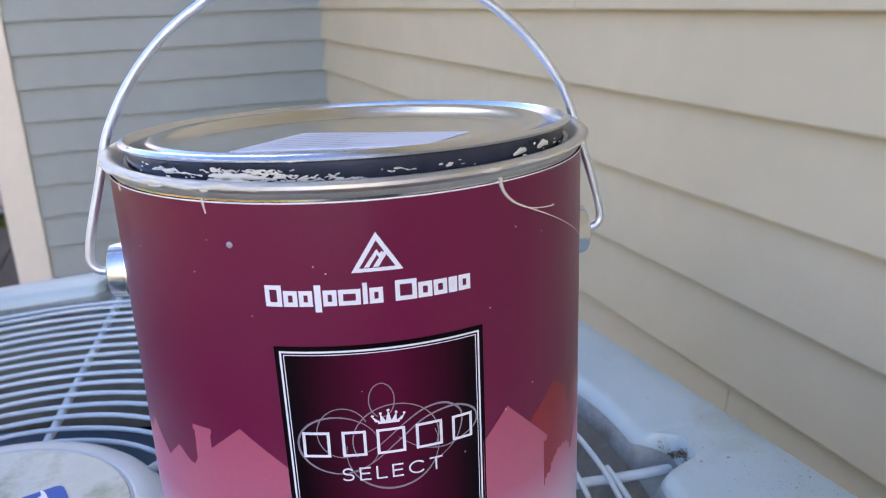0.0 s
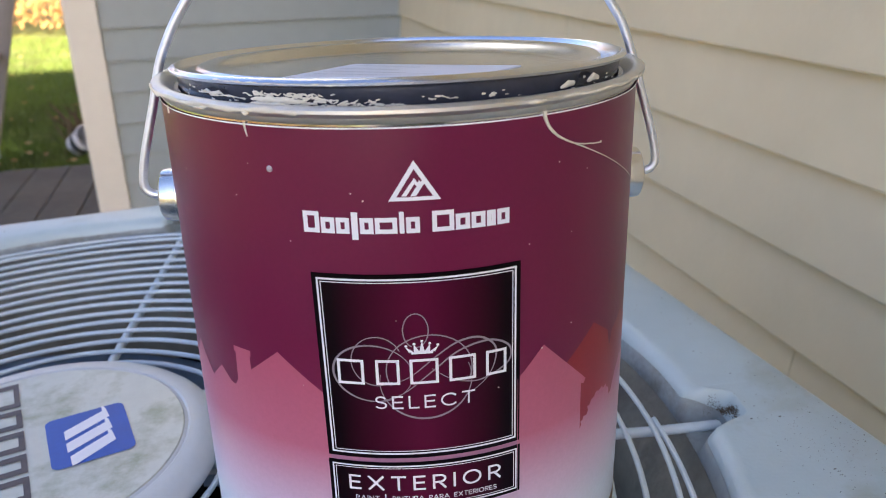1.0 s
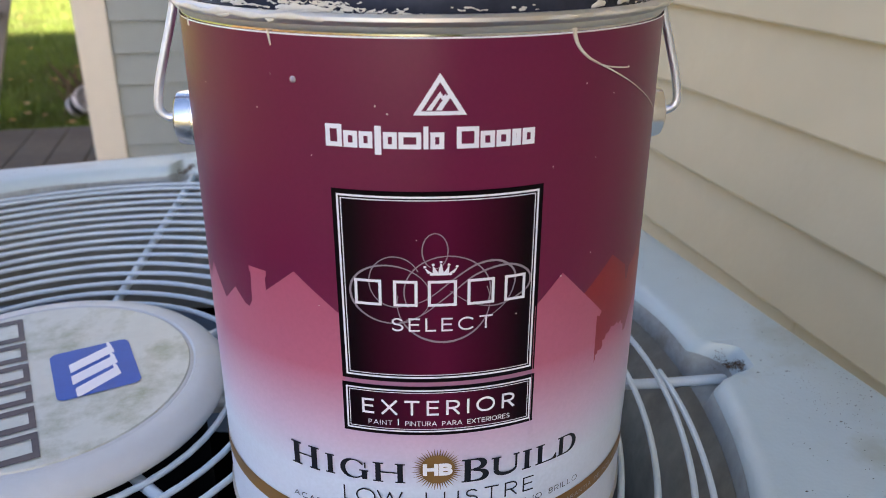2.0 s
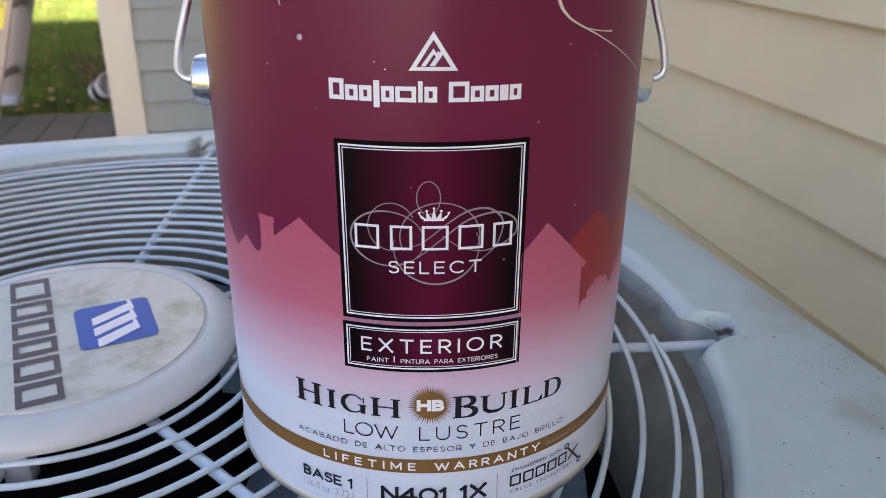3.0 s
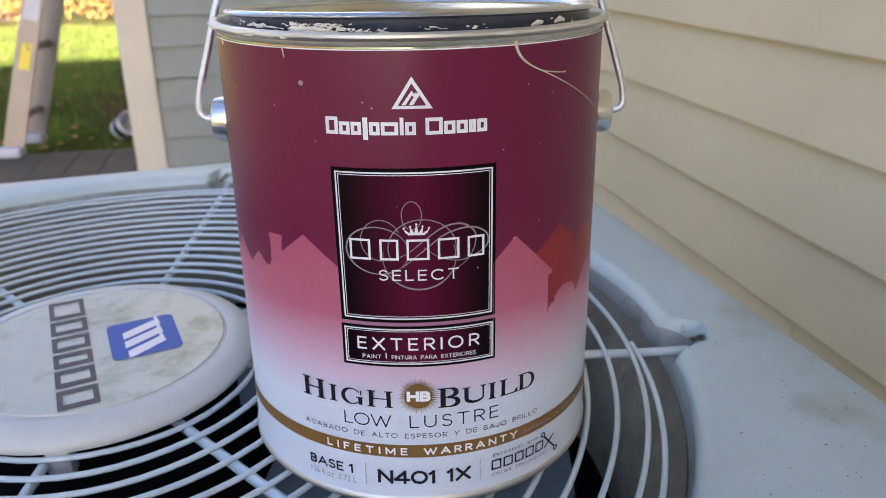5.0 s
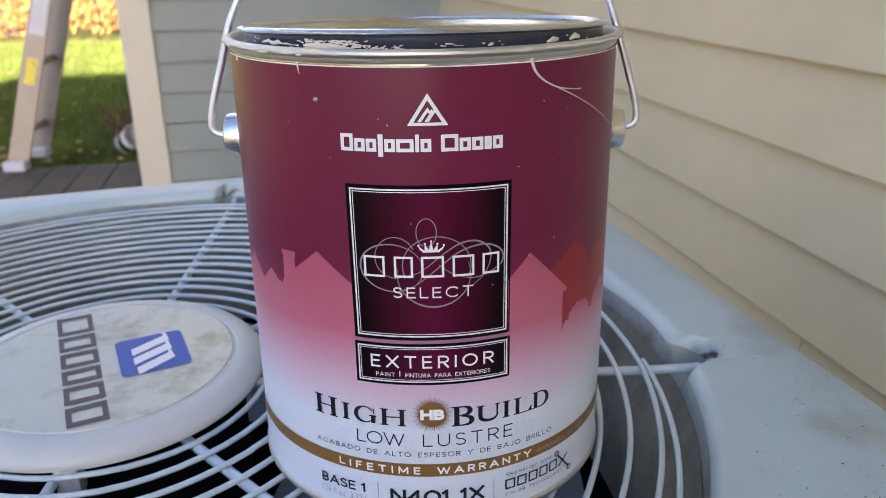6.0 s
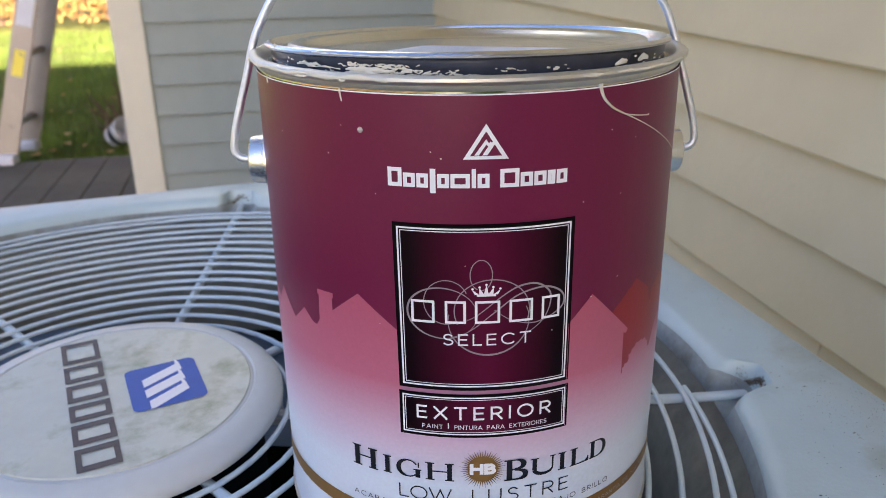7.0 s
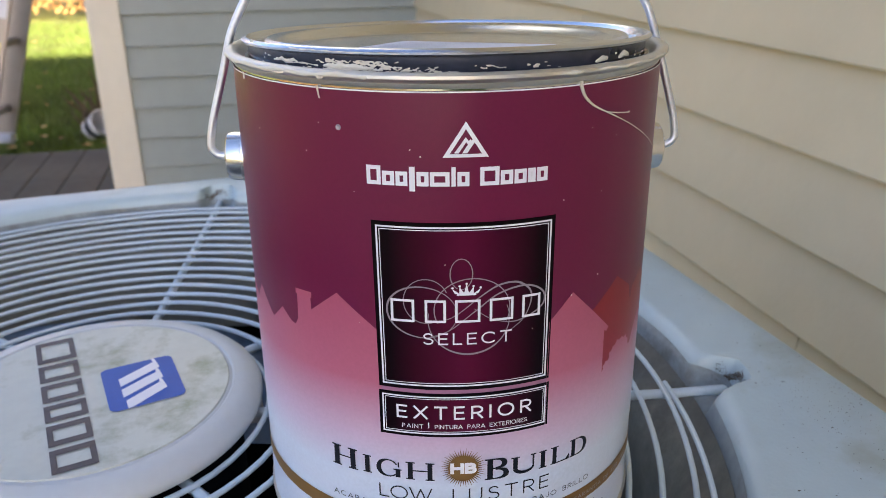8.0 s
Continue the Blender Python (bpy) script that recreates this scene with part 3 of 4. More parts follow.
# geometric capitals: width to height, and strokes in a unit box
STEM = [(0, 0), (0, 1)]
P_BOWL = [(0, 1), (0.5, 1)] + bow(0.5, 0.73, 0.5, 0.27, 90, -90)[1:] + [(0, 0.46)]
CAPITALS = {
    " ": (0.55, []), "A": (0.96, [[(0, 0), (0.5, 1)], [(1, 0), (0.5, 1)], [(0.19, 0.32), (0.81, 0.32)]]),
    "B": (0.66, [STEM, [(0, 1), (0.5, 1)] + bow(0.5, 0.76, 0.42, 0.24, 90, -90)[1:] + [(0, 0.52)], [(0, 0.52), (0.55, 0.52)] + bow(0.55, 0.26, 0.45, 0.26, 90, -90)[1:] + [(0, 0)]]),
    "C": (0.92, [bow(0.56, 0.5, 0.56, 0.5, 46, 314, 20)]), "D": (0.84, [STEM, [(0, 1), (0.45, 1)] + bow(0.45, 0.5, 0.55, 0.5, 90, -90)[1:] + [(0, 0)]]),
    "E": (0.60, [STEM, [(0, 1), (1, 1)], [(0, 0.52), (0.9, 0.52)], [(0, 0), (1, 0)]]), "F": (0.58, [STEM, [(0, 1), (1, 1)], [(0, 0.5), (0.88, 0.5)]]),
    "G": (0.98, [bow(0.5, 0.5, 0.5, 0.5, 46, 355, 20), [(0.55, 0.46), (1, 0.46)]]), "H": (0.80, [STEM, [(1, 0), (1, 1)], [(0, 0.52), (1, 0.52)]]),
    "I": (0.0, [STEM]), "J": (0.48, [[(1, 1), (1, 0.3)] + bow(0.5, 0.3, 0.5, 0.3, 0, -165)[1:]]), "L": (0.56, [STEM, [(0, 0), (1, 0)]]),
    "M": (0.98, [STEM, [(0, 1), (0.5, 0.2)], [(1, 1), (0.5, 0.2)], [(1, 0), (1, 1)]]), "N": (0.82, [STEM, [(0, 1), (1, 0)], [(1, 0), (1, 1)]]),
    "O": (1.04, [bow(0.5, 0.5, 0.5, 0.5, 0, 360, 28)]), "P": (0.62, [STEM, P_BOWL]), "R": (0.68, [STEM, P_BOWL, [(0.48, 0.46), (1, 0)]]),
    "S": (0.64, [bow(0.5, 0.755, 0.45, 0.245, 30, 270)[:-1] + bow(0.5, 0.255, 0.5, 0.255, 90, -150)]), "T": (0.76, [[(0, 1), (1, 1)], [(0.5, 0), (0.5, 1)]]),
    "U": (0.76, [[(0, 1), (0, 0.36)] + bow(0.5, 0.36, 0.5, 0.36, 180, 360)[1:] + [(1, 1)]]), "V": (0.9, [[(0, 1), (0.5, 0)], [(1, 1), (0.5, 0)]]),
    "W": (1.36, [[(0, 1), (0.26, 0)], [(0.5, 0.92), (0.26, 0)], [(0.5, 0.92), (0.74, 0)], [(1, 1), (0.74, 0)]]), "X": (0.82, [[(0, 0), (1, 1)], [(0, 1), (1, 0)]]),
    "Y": (0.84, [[(0, 1), (0.5, 0.46)], [(1, 1), (0.5, 0.46)], [(0.5, 0), (0.5, 0.5)]]), "0": (0.92, [bow(0.5, 0.5, 0.5, 0.5, 0, 360, 28)]),
    "1": (0.22, [[(1, 0), (1, 1)], [(1, 1), (0, 0.80)]]), "4": (0.86, [[(0.72, 0), (0.72, 1)], [(0.72, 1), (0, 0.28)], [(0, 0.28), (1, 0.28)]]),
}


def capitals(text, a0, a1, base, cap, stroke, wide=1.0):
    """Words of even strokes between two angles; the space between letters takes up the rest."""
    bm = bmesh.new()
    x, x1 = arc_x(a0) + stroke / 2, arc_x(a1) - stroke / 2
    widths = [CAPITALS[ch][0] * cap * wide for ch in text]
    gap = (x1 - x - sum(widths)) / max(1, len(text) - 1)
    tall, low = cap - stroke, base + stroke / 2
    for ch, w in zip(text, widths):
        for k, stroke_pts in enumerate(CAPITALS[ch][1]):
            pts = [Vector((x + w * u, low + tall * v)) for u, v in stroke_pts]
            if (pts[0] - pts[-1]).length > 1e-6:
                d0, d1 = (pts[0] - pts[1]).normalized(), (pts[-1] - pts[-2]).normalized()
                pts[0], pts[-1] = pts[0] + d0 * stroke * 0.45, pts[-1] + d1 * stroke * 0.45
            ribbon(bm, [(p.x, p.y) for p in pts], stroke, k * 0.000012)
        x += w + gap
    return bm


def print_part(name, bm, mat, level, text=""):
    return part(name, wrap(bm, 0.00008 * level), mat, label, text)


print_part("label_edge", rect(bmesh.new(), -131, 131, 0.1782, 0.1786), WHITEINK, 1, "thin white paper edge")

# house fronts along the label
bm = poly(bmesh.new(), [(-66, 0.04), (-19, 0.04), (-19, 0.1026), (-28.9, 0.1137), (-36.4, 0.1050), (-36.4, 0.1092), (-36.1, 0.1094), (-36.0, 0.1113), (-41.0, 0.1110), (-41.1, 0.1092), (-40.6, 0.1091), (-40.9, 0.0997), (-42.0, 0.0972), (-43.5, 0.0977), (-46.6, 0.1013), (-51.2, 0.0950), (-57.5, 0.1035), (-61, 0.097), (-66, 0.101)])
print_part("house_silhouette", bm, SKYLINE, 1, "pink house fronts fading to white")
bm = poly(bmesh.new(), [(19, 0.04), (36.2, 0.04), (36.2, 0.0765), (36.0, 0.0933), (36.9, 0.0926), (37.6, 0.0940), (25.0, 0.1122), (19, 0.1036)])
print_part("house_silhouette", bm, SKYLINE, 3, "pink house front fading to white")
bm = poly(bmesh.new(), [(31.0, 0.1025), (40.0, 0.1115), (46.5, 0.1048), (47.6, 0.0990), (48.2, 0.0990), (49.0, 0.1030), (55, 0.1065), (62, 0.100), (64, 0.084), (56.3, 0.075), (36.0, 0.072), (33, 0.09)])
print_part("house_silhouette", bm, REDROOF, 1, "dark red house front")
bm = poly(bmesh.new(), [(36.0, 0.04), (66, 0.04), (66, 0.084), (60, 0.087), (56.3, 0.0888), (52.6, 0.0852), (50.0, 0.0798), (48.8, 0.0797), (48.5, 0.0826), (47.5, 0.0834), (46.9, 0.0850), (45.6, 0.0846), (44.8, 0.0858), (43.4, 0.0852), (42.2, 0.0860), (41.4, 0.0846), (40.2, 0.0844), (39.8, 0.0830), (38.8, 0.0829), (39.1, 0.0812), (38.6, 0.0801), (37.4, 0.0803), (37.2, 0.0793), (36.5, 0.0791), (36.7, 0.0778), (36.2, 0.0764)])
print_part("tree_silhouette", bm, SKYLINE, 2, "pale tree outline")

# emblem and maker's name, as plain shapes
bm = bmesh.new()
A, Bl, Br = (-0.15, 0.1702), (-4.75, 0.1598), (4.45, 0.1598)
poly(bm, [Bl, (-3.35, 0.1608), (-0.15, 0.1680), A])
poly(bm, [A, (-0.15, 0.1680), (3.05, 0.1608), Br])
poly(bm, [Bl, Br, (3.05, 0.1608), (-3.35, 0.1608)])
poly(bm, [(-2.5, 0.1610), (-1.6, 0.1610), (-0.1, 0.1642), (0.5, 0.1630), (1.2, 0.1641), (0.75, 0.1651), (0.4, 0.1645), (-0.15, 0.1657)])
poly(bm, [(-0.9, 0.1610), (0.1, 0.1610), (1.75, 0.1645), (1.3, 0.1652), (0.0, 0.1630)])
print_part("emblem", bm, WHITEINK, 3, "white triangle emblem")
x = -20.3
for w, lo, hi in ((3.0, 0, 58), (2.5, 0, 43), (2.4, 0, 43), (1.3, -16, 58), (2.4, 0, 43), (3.9, 0, 43), (1.0, 0, 58), (2.4, 0, 43), (-1, 0, 0), (3.9, 0, 56), (2.6, 0, 43), (2.6, 0, 43), (1.7, 0, 43), (2.4, 0, 43)):
    if w < 0:
        x += 1.9
        continue
    h0, h1 = 0.1512 + lo * 1e-4, 0.1512 + hi * 1e-4
    block = rect(bmesh.new(), x + 0.1, x + w - 0.05, h0, h1) if w < 1.5 else border(bmesh.new(), x, x + w, h0, h1, 0.0, 0.0012)
    print_part("name_block", block, WHITEINK, 3, "plain white block")
    x += w + 0.28

# the dark panel with its double line
def leaning(bm):
    for v in bm.verts:
        if v.co.x < 0:
            v.co.x *= 1 + 0.020 * (v.co.y - 0.0832) / 0.0568
    return bm


print_part("panel", leaning(rect(bmesh.new(), -19.45, 19.45, 0.0832, 0.1400)), INK, 3, "black square panel")
nt = PANEL.node_tree
tcn = nt.nodes.new("ShaderNodeTexCoord")
sp = nt.nodes.new("ShaderNodeSeparateXYZ")
nt.links.new(tcn.outputs["Object"], sp.inputs[0])
ab = nt.nodes.new("ShaderNodeMath")
ab.operation = "ABSOLUTE"
nt.links.new(sp.outputs["X"], ab.inputs[0])
rp = nt.nodes.new("ShaderNodeValToRGB")
rp.color_ramp.elements[0].color = (0.085, 0.006, 0.027, 1)
rp.color_ramp.elements[1].color = (0.006, 0.0018, 0.0035, 1)
mr = nt.nodes.new("ShaderNodeMapRange")
mr.inputs["From Min"].default_value, mr.inputs["From Max"].default_value = 0.002, 0.0255
nt.links.new(ab.outputs[0], mr.inputs["Value"])
nt.links.new(mr.outputs[0], rp.inputs[0])
nt.links.new(rp.outputs[0], nt.nodes["Principled BSDF"].inputs["Base Color"])
print_part("panel_field", leaning(rect(bmesh.new(), -17.9, 17.9, 0.0854, 0.1378)), PANEL, 4, "burgundy field that darkens to its sides")
bm = border(bmesh.new(), -19.45, 19.45, 0.0832, 0.1400, 0.0013, 0.00055)
border(bm, -19.45, 19.45, 0.0832, 0.1400, 0.0023, 0.00024)
print_part("panel_line", leaning(bm), WHITEINK, 5, "white double line")
print_part("panel", rect(bmesh.new(), -19.6, 19.6, 0.0653, 0.0818), INK, 3, "black strip panel")
print_part("panel_field", rect(bmesh.new(), -18.2, 18.2, 0.0673, 0.0798), PANEL, 4, "burgundy field that darkens to its sides")
bm = border(bmesh.new(), -19.6, 19.6, 0.0653, 0.0818, 0.0011, 0.00050)
border(bm, -19.6, 19.6, 0.0653, 0.0818, 0.0020, 0.00022)
print_part("panel_line", bm, WHITEINK, 5, "white double line")


def loop(cx, cy, rx, ry, turn=0.0, a0=0, a1=360):
    out = []
    for i in range(49):
        a = radians(a0 + (a1 - a0) * i / 48)
        x, y = rx * math.cos(a), ry * math.sin(a)
        c, s = math.cos(radians(turn)), math.sin(radians(turn))
        out.append((cx + x * c - y * s, cy + x * s + y * c))
    return out


bm = bmesh.new()
swell = lambda t: 0.00022 + 0.0004 * math.sin(math.pi * t) ** 2
UP = 0.0012
ribbon(bm, loop(-0.0015, 0.1223 + UP, 0.0034, 0.0050, 0, -100, 250), 0.0003)
ribbon(bm, loop(-0.0136, 0.1094 + UP, 0.0109, 0.0086, -8, 5, 350), swell, 0.000012)
ribbon(bm, loop(-0.0123, 0.1132 + UP, 0.0069, 0.0074, 0, 25, 300), 0.0003, 0.000024)
ribbon(bm, loop(0.0019, 0.1102 + UP, 0.0117, 0.0106, 0, -25, 205), 0.00035, 0.000036)
ribbon(bm, loop(0.0009, 0.1068 + UP, 0.0126, 0.0118, 0, 168, 382), swell, 0.000048)
for k, curve in enumerate((((-0.0084, 0.1061), (-0.0027, 0.1085), (0.0050, 0.1147), (0.0107, 0.1181), (0.0165, 0.1185), (0.0207, 0.1153), (0.0209, 0.1106), (0.0184, 0.1055), (0.0132, 0.1014)),
                           ((-0.0113, 0.1008), (-0.0046, 0.1034), (0.0031, 0.1096), (0.0107, 0.1153), (0.0193, 0.1171), (0.0251, 0.1141), (0.0247, 0.1091), (0.0165, 0.1053), (0.0088, 0.1067), (0.0031, 0.1106)))):
    ribbon(bm, [(p.x - 0.0006, p.y + UP) for p in smooth_line([(u, v, 0) for u, v in curve], 8)], swell, 0.00006 + k * 0.000012)
print_part("flourish", bm, GREYINK, 5, "grey looping pen flourish")
bm = rect(bmesh.new(), -2.0, 2.1, 0.1165, 0.1171)
for a, h, w in ((-2.9, 0.1186, 0.5), (-1.4, 0.1192, 0.55), (0.05, 0.1200, 0.55), (1.5, 0.1192, 0.55), (3.0, 0.1186, 0.5)):
    root = a * 0.66
    poly(bm, [(root - w, 0.1171), (root + w, 0.1171), (a + 0.08, h), (a - 0.08, h)])
    poly(bm, [(a + 0.30 * math.cos(k * 1.047), h + 0.0004 + 0.0004 * math.sin(k * 1.047)) for k in range(6)])
print_part("crown", bm, WHITEINK, 6, "small white crown")
for a0, a1 in ((-16.1, -11.0), (-8.8, -4.3), (-2.4, 3.0), (5.0, 10.2), (12.2, 16.4)):
    print_part("name_block", border(bmesh.new(), a0, a1, 0.1073, 0.1150, 0.0, 0.0008), WHITEINK, 7, "plain white outlined block")

for words, a0, a1, base, cap_h, stroke, wide, ink in (
        ("SELECT", -9.3, 10.0, 0.0996, 0.0041, 0.00052, 1.05, WHITEINK),
        ("EXTERIOR", -15.6, 15.2, 0.0722, 0.0050, 0.00070, 0.95, WHITEINK),
        ("PAINT", -14.4, -9.6, 0.0686, 0.0016, 0.00020, 0.88, WHITEINK),
        ("PINTURA PARA EXTERIORES", -7.0, 14.3, 0.0686, 0.0016, 0.00020, 0.85, WHITEINK),
        ("LOW", -20.5, -7.8, 0.0394, 0.0054, 0.00048, 1.0, BLACK),
        ("LUSTRE", -3.1, 20.7, 0.0394, 0.0054, 0.00048, 1.0, BLACK),
        ("ACABADO DE ALTO ESPESOR Y DE BAJO BRILLO", -33.0, 33.4, 0.0348, 0.0021, 0.00024, 1.0, BLACK),
        ("BASE", -32.4, -21.8, 0.0164, 0.0042, 0.00072, 0.92, BLACK),
        ("1", -20.2, -18.7, 0.0164, 0.0042, 0.00072, 1.0, BLACK),
        ("N401", -12.1, 3.2, 0.0139, 0.0062, 0.00120, 0.95, BLACK),
        ("1X", 6.3, 12.9, 0.0139, 0.0062, 0.00120, 0.95, BLACK),
        ("ENGINEERED WITH", 19.2, 34.0, 0.0216, 0.0013, 0.00017, 0.95, BLACK),
        ("COLOR TECHNOLOGY", 19.0, 38.5, 0.0126, 0.0013, 0.00017, 0.95, BLACK)):
    print_part("lettering", capitals(words, a0, a1, base, cap_h, stroke, wide), ink, 6)
print_part("lettering", lettering("126 fl oz  3.72 L", -32.4, -18.2, 0.0120, 0.0029, -0.005), PALEINK, 6)


def serif_letter(ch, a0, a1, base, h):
    """A roman capital: thick stems, hairlines and flat serifs."""
    bm = bmesh.new()
    x0, x1 = arc_x(a0), arc_x(a1)
    w, s, t, o = x1 - x0, 0.235 * h, 0.065 * h, 0.10 * h
    mid = base + 0.52 * h

    def bar(xa, xb, ya, yb):
        bm.faces.new([bm.verts.new((x, y, 0)) for x, y in ((xa, ya), (xb, ya), (xb, yb), (xa, yb))])

    def stem(xa, wide, y0=base, feet=True, top=True):
        bar(xa, xa + wide, y0, base + h)
        for on, y in ((feet, base), (top, base + h - t)):
            if on:
                bar(xa - o, xa, y, y + t)
                bar(xa + wide, xa + wide + o, y, y + t)

    def bowl(xa, xb, ya, yb):
        pts, wide = [], []
        for i in range(17):
            c = radians(90 - i * 11.25)
            k = max(0.0, math.cos(c))
            pts.append((xa + (xb - s / 2 - xa) * k ** 0.75, (ya + yb) / 2 + ((yb - ya) / 2 - t / 2) * math.sin(c)))
            wide.append(t + (s - t) * k ** 1.5)
        ribbon(bm, pts, lambda f: wide[round(f * 16)])

    left = x0 + o
    if ch == "H":
        stem(left, s)
        stem(x1 - o - s, s)
        bar(left + s, x1 - o - s, mid - t / 2, mid + t / 2)
    elif ch == "I":
        stem((x0 + x1 - s) / 2, s)
    elif ch == "L":
        stem(left, s)
        bar(left + s + o, x1, base, base + t)
        bm.faces.new([bm.verts.new(p) for p in ((x1 - 0.22 * h, base + t, 0), (x1, base + t, 0), (x1, base + 0.32 * h, 0), (x1 - 0.05 * h, base + 0.30 * h, 0))])
    elif ch == "D":
        stem(left, s)
        bowl(left + s + o, x1, base, base + h)
    elif ch == "B":
        stem(left, s)
        bowl(left + s + o, x1 - 0.08 * w, mid, base + h)
        bar(left + s, left + s + o, mid - t / 2, mid + t / 2)
        bowl(left + s + o, x1, base, mid)
    elif ch == "U":
        hair = t * 1.4
        low, xr = base + 0.34 * h, x1 - o - hair
        stem(left, s, low, feet=False)
        stem(xr, hair, low, feet=False)
        xa, xb = left + s / 2, xr + hair / 2
        pts = [((xa + xb) / 2 - (xb - xa) / 2 * math.cos(i * math.pi / 16), low - (0.34 * h - t) * math.sin(i * math.pi / 16)) for i in range(17)]
        ribbon(bm, pts, lambda f: s + (hair - s) * f)
    elif ch == "G":
        xl = x1 - 0.06 * h - s
        cx, rx, ry = x0 + 0.48 * w, 0.48 * w - s / 2, h / 2 - t / 2
        end = 360 - math.degrees(math.acos(min(0.9, (xl - cx) / rx)))
        arc = [radians(32 + (end - 32) * i / 24) for i in range(25)]
        ribbon(bm, [(cx + rx * math.cos(c), base + h / 2 + ry * math.sin(c)) for c in arc], lambda f: t + (s - t) * max(0.0, -math.cos(arc[round(f * 24)])) ** 1.2)
        bar(xl, xl + s, base + 0.03 * h, base + 0.44 * h)
        bar(xl - o, xl + s + 0.06 * h, base + 0.44 * h, base + 0.44 * h + t)
        bar(x1 - 0.17 * h, x1 - 0.11 * h, base + 0.60 * h, base + 0.90 * h)
    return bm


for ch, a0, a1, base, cap_h in (("H", -32.7, -25.8, 0.0476, 0.0083), ("I", -24.8, -21.8, 0.0480, 0.0070), ("G", -21.0, -14.9, 0.0480, 0.0070), ("H", -13.9, -7.2, 0.0480, 0.0070),
                                ("B", 4.4, 10.2, 0.0476, 0.0083), ("U", 10.7, 17.0, 0.0480, 0.0070), ("I", 17.4, 20.3, 0.0480, 0.0070), ("L", 21.0, 26.4, 0.0480, 0.0070), ("D", 26.6, 32.0, 0.0480, 0.0070)):
    print_part("lettering", serif_letter(ch, a0, a1, base, cap_h), BLACK, 6)

print_part("divider", rect(bmesh.new(), -8.5, -8.25, 0.0688, 0.0710), WHITEINK, 6)
print_part("gold_band", rect(bmesh.new(), -131, 131, 0.0260, 0.0316), GOLD, 3, "gold brown band round the can")
print_part("lettering", capitals("LIFETIME", -26.2, -3.9, 0.0272, 0.0032, 0.00062), WHITEINK, 6)
print_part("lettering", capitals("WARRANTY", 0.4, 26.6, 0.0272, 0.0032, 0.00062), WHITEINK, 6)
print_part("lettering", capitals("GARANTIA DE POR VIDA", 28.6, 54.0, 0.0277, 0.0017, 0.00022), PALEINK, 6)
bm = bmesh.new()
cx, cy = -0.6, 0.0530
for k in range(48):
    a = k * math.pi / 24
    r = 0.0080 if k % 2 else 0.0072
    d = 0.045
    q = lambda ang, rr: (cx + math.degrees(rr * math.cos(ang) / R), cy + rr * math.sin(ang))
    poly(bm, [q(a - d, 0.0051), q(a + d, 0.0051), q(a, r)])
poly(bm, [q(k * math.pi / 16, 0.0051) for k in range(32)])
print_part("sunburst", bm, GOLD, 5, "gold sunburst seal")
print_part("lettering", capitals("HB", cx - 3.0, cx + 3.1, cy - 0.0022, 0.0044, 0.00125, 0.95), WHITEINK, 6)
for a in (-15.4, 15.5):
    print_part("divider", rect(bmesh.new(), a - 0.1, a + 0.1, 0.0122, 0.0225), PALEINK, 6)
for i in range(5):
    print_part("name_block", border(bmesh.new(), 18.8 + i * 3.6, 21.8 + i * 3.6, 0.0154, 0.0200, 0.0, 0.0007), BLACK, 6, "plain dark outlined block")
bm = bmesh.new()
X = [(arc_x(36.4), 0.0212), (arc_x(41.2), 0.0128)]
ribbon(bm, X, 0.0008)
ribbon(bm, [(arc_x(40.6), 0.0198), (arc_x(36.8), 0.0155)], 0.0008)
ribbon(bm, loop(arc_x(36.0), 0.0222, 0.0010, 0.0010), 0.0006)
ribbon(bm, loop(arc_x(41.6), 0.0120, 0.0010, 0.0010), 0.0006)
print_part("cross_mark", bm, BLACK, 6, "dark cross with ringed ends")

# paint on rim and label
RIM_UP = 0.0144


def smear(path, radii, flat=0.5, seed=0, up=RIM_UP):
    """A ridge of thick paint along points on the can: (degrees, radius, height)."""
    n = len(path)
    fine = []
    for i in range((n - 1) * 5 + 1):
        j, f = min(i // 5, n - 2) if n > 1 else 0, i / 5
        k = min(int(f), max(n - 2, 0))
        f -= k
        p, q = path[k], path[min(k + 1, n - 1)]
        a, r, h = [u + (w - u) * f for u, w in zip(p, q)]
        fine.append((a, r * 1.04 if r < 0.08 else r, h + up - H0, radii[k] + (radii[min(k + 1, n - 1)] - radii[k]) * f))
    a, r, h, s = fine[0]
    step = math.degrees(s * 0.5 / R)
    fine = [(a - step, r, h, s * 0.3)] + fine
    a, r, h, s = fine[-1]
    step = math.degrees(s * 0.5 / R)
    fine += [(a + step, r, h, s * 0.3)]
    bm = bmesh.new()
    rings = []
    for i, (a, r, h, s) in enumerate(fine):
        ring = []
        for k in range(14):
            c = 2 * math.pi * k / 14
            w = s * (1 + 0.32 * noise.noise((i * 0.22 + seed, math.cos(c) * 1.2, math.sin(c) * 1.2)) + 0.10 * noise.noise((i * 0.6, c, seed)))
            rad, z = r + 0.35 * flat * w * math.cos(c), h + 0.75 * flat * w * math.sin(c)
            ring.append(bm.verts.new((rad * math.sin(radians(a)), -rad * math.cos(radians(a)), z)))
        rings.append(ring)
    for A, B in zip(rings, rings[1:]):
        for k in range(14):
            bm.faces.new((A[k], A[(k + 1) % 14], B[(k + 1) % 14], B[k]))
    bm.faces.new(rings[0])
    bm.faces.new(rings[-1])
    return bm


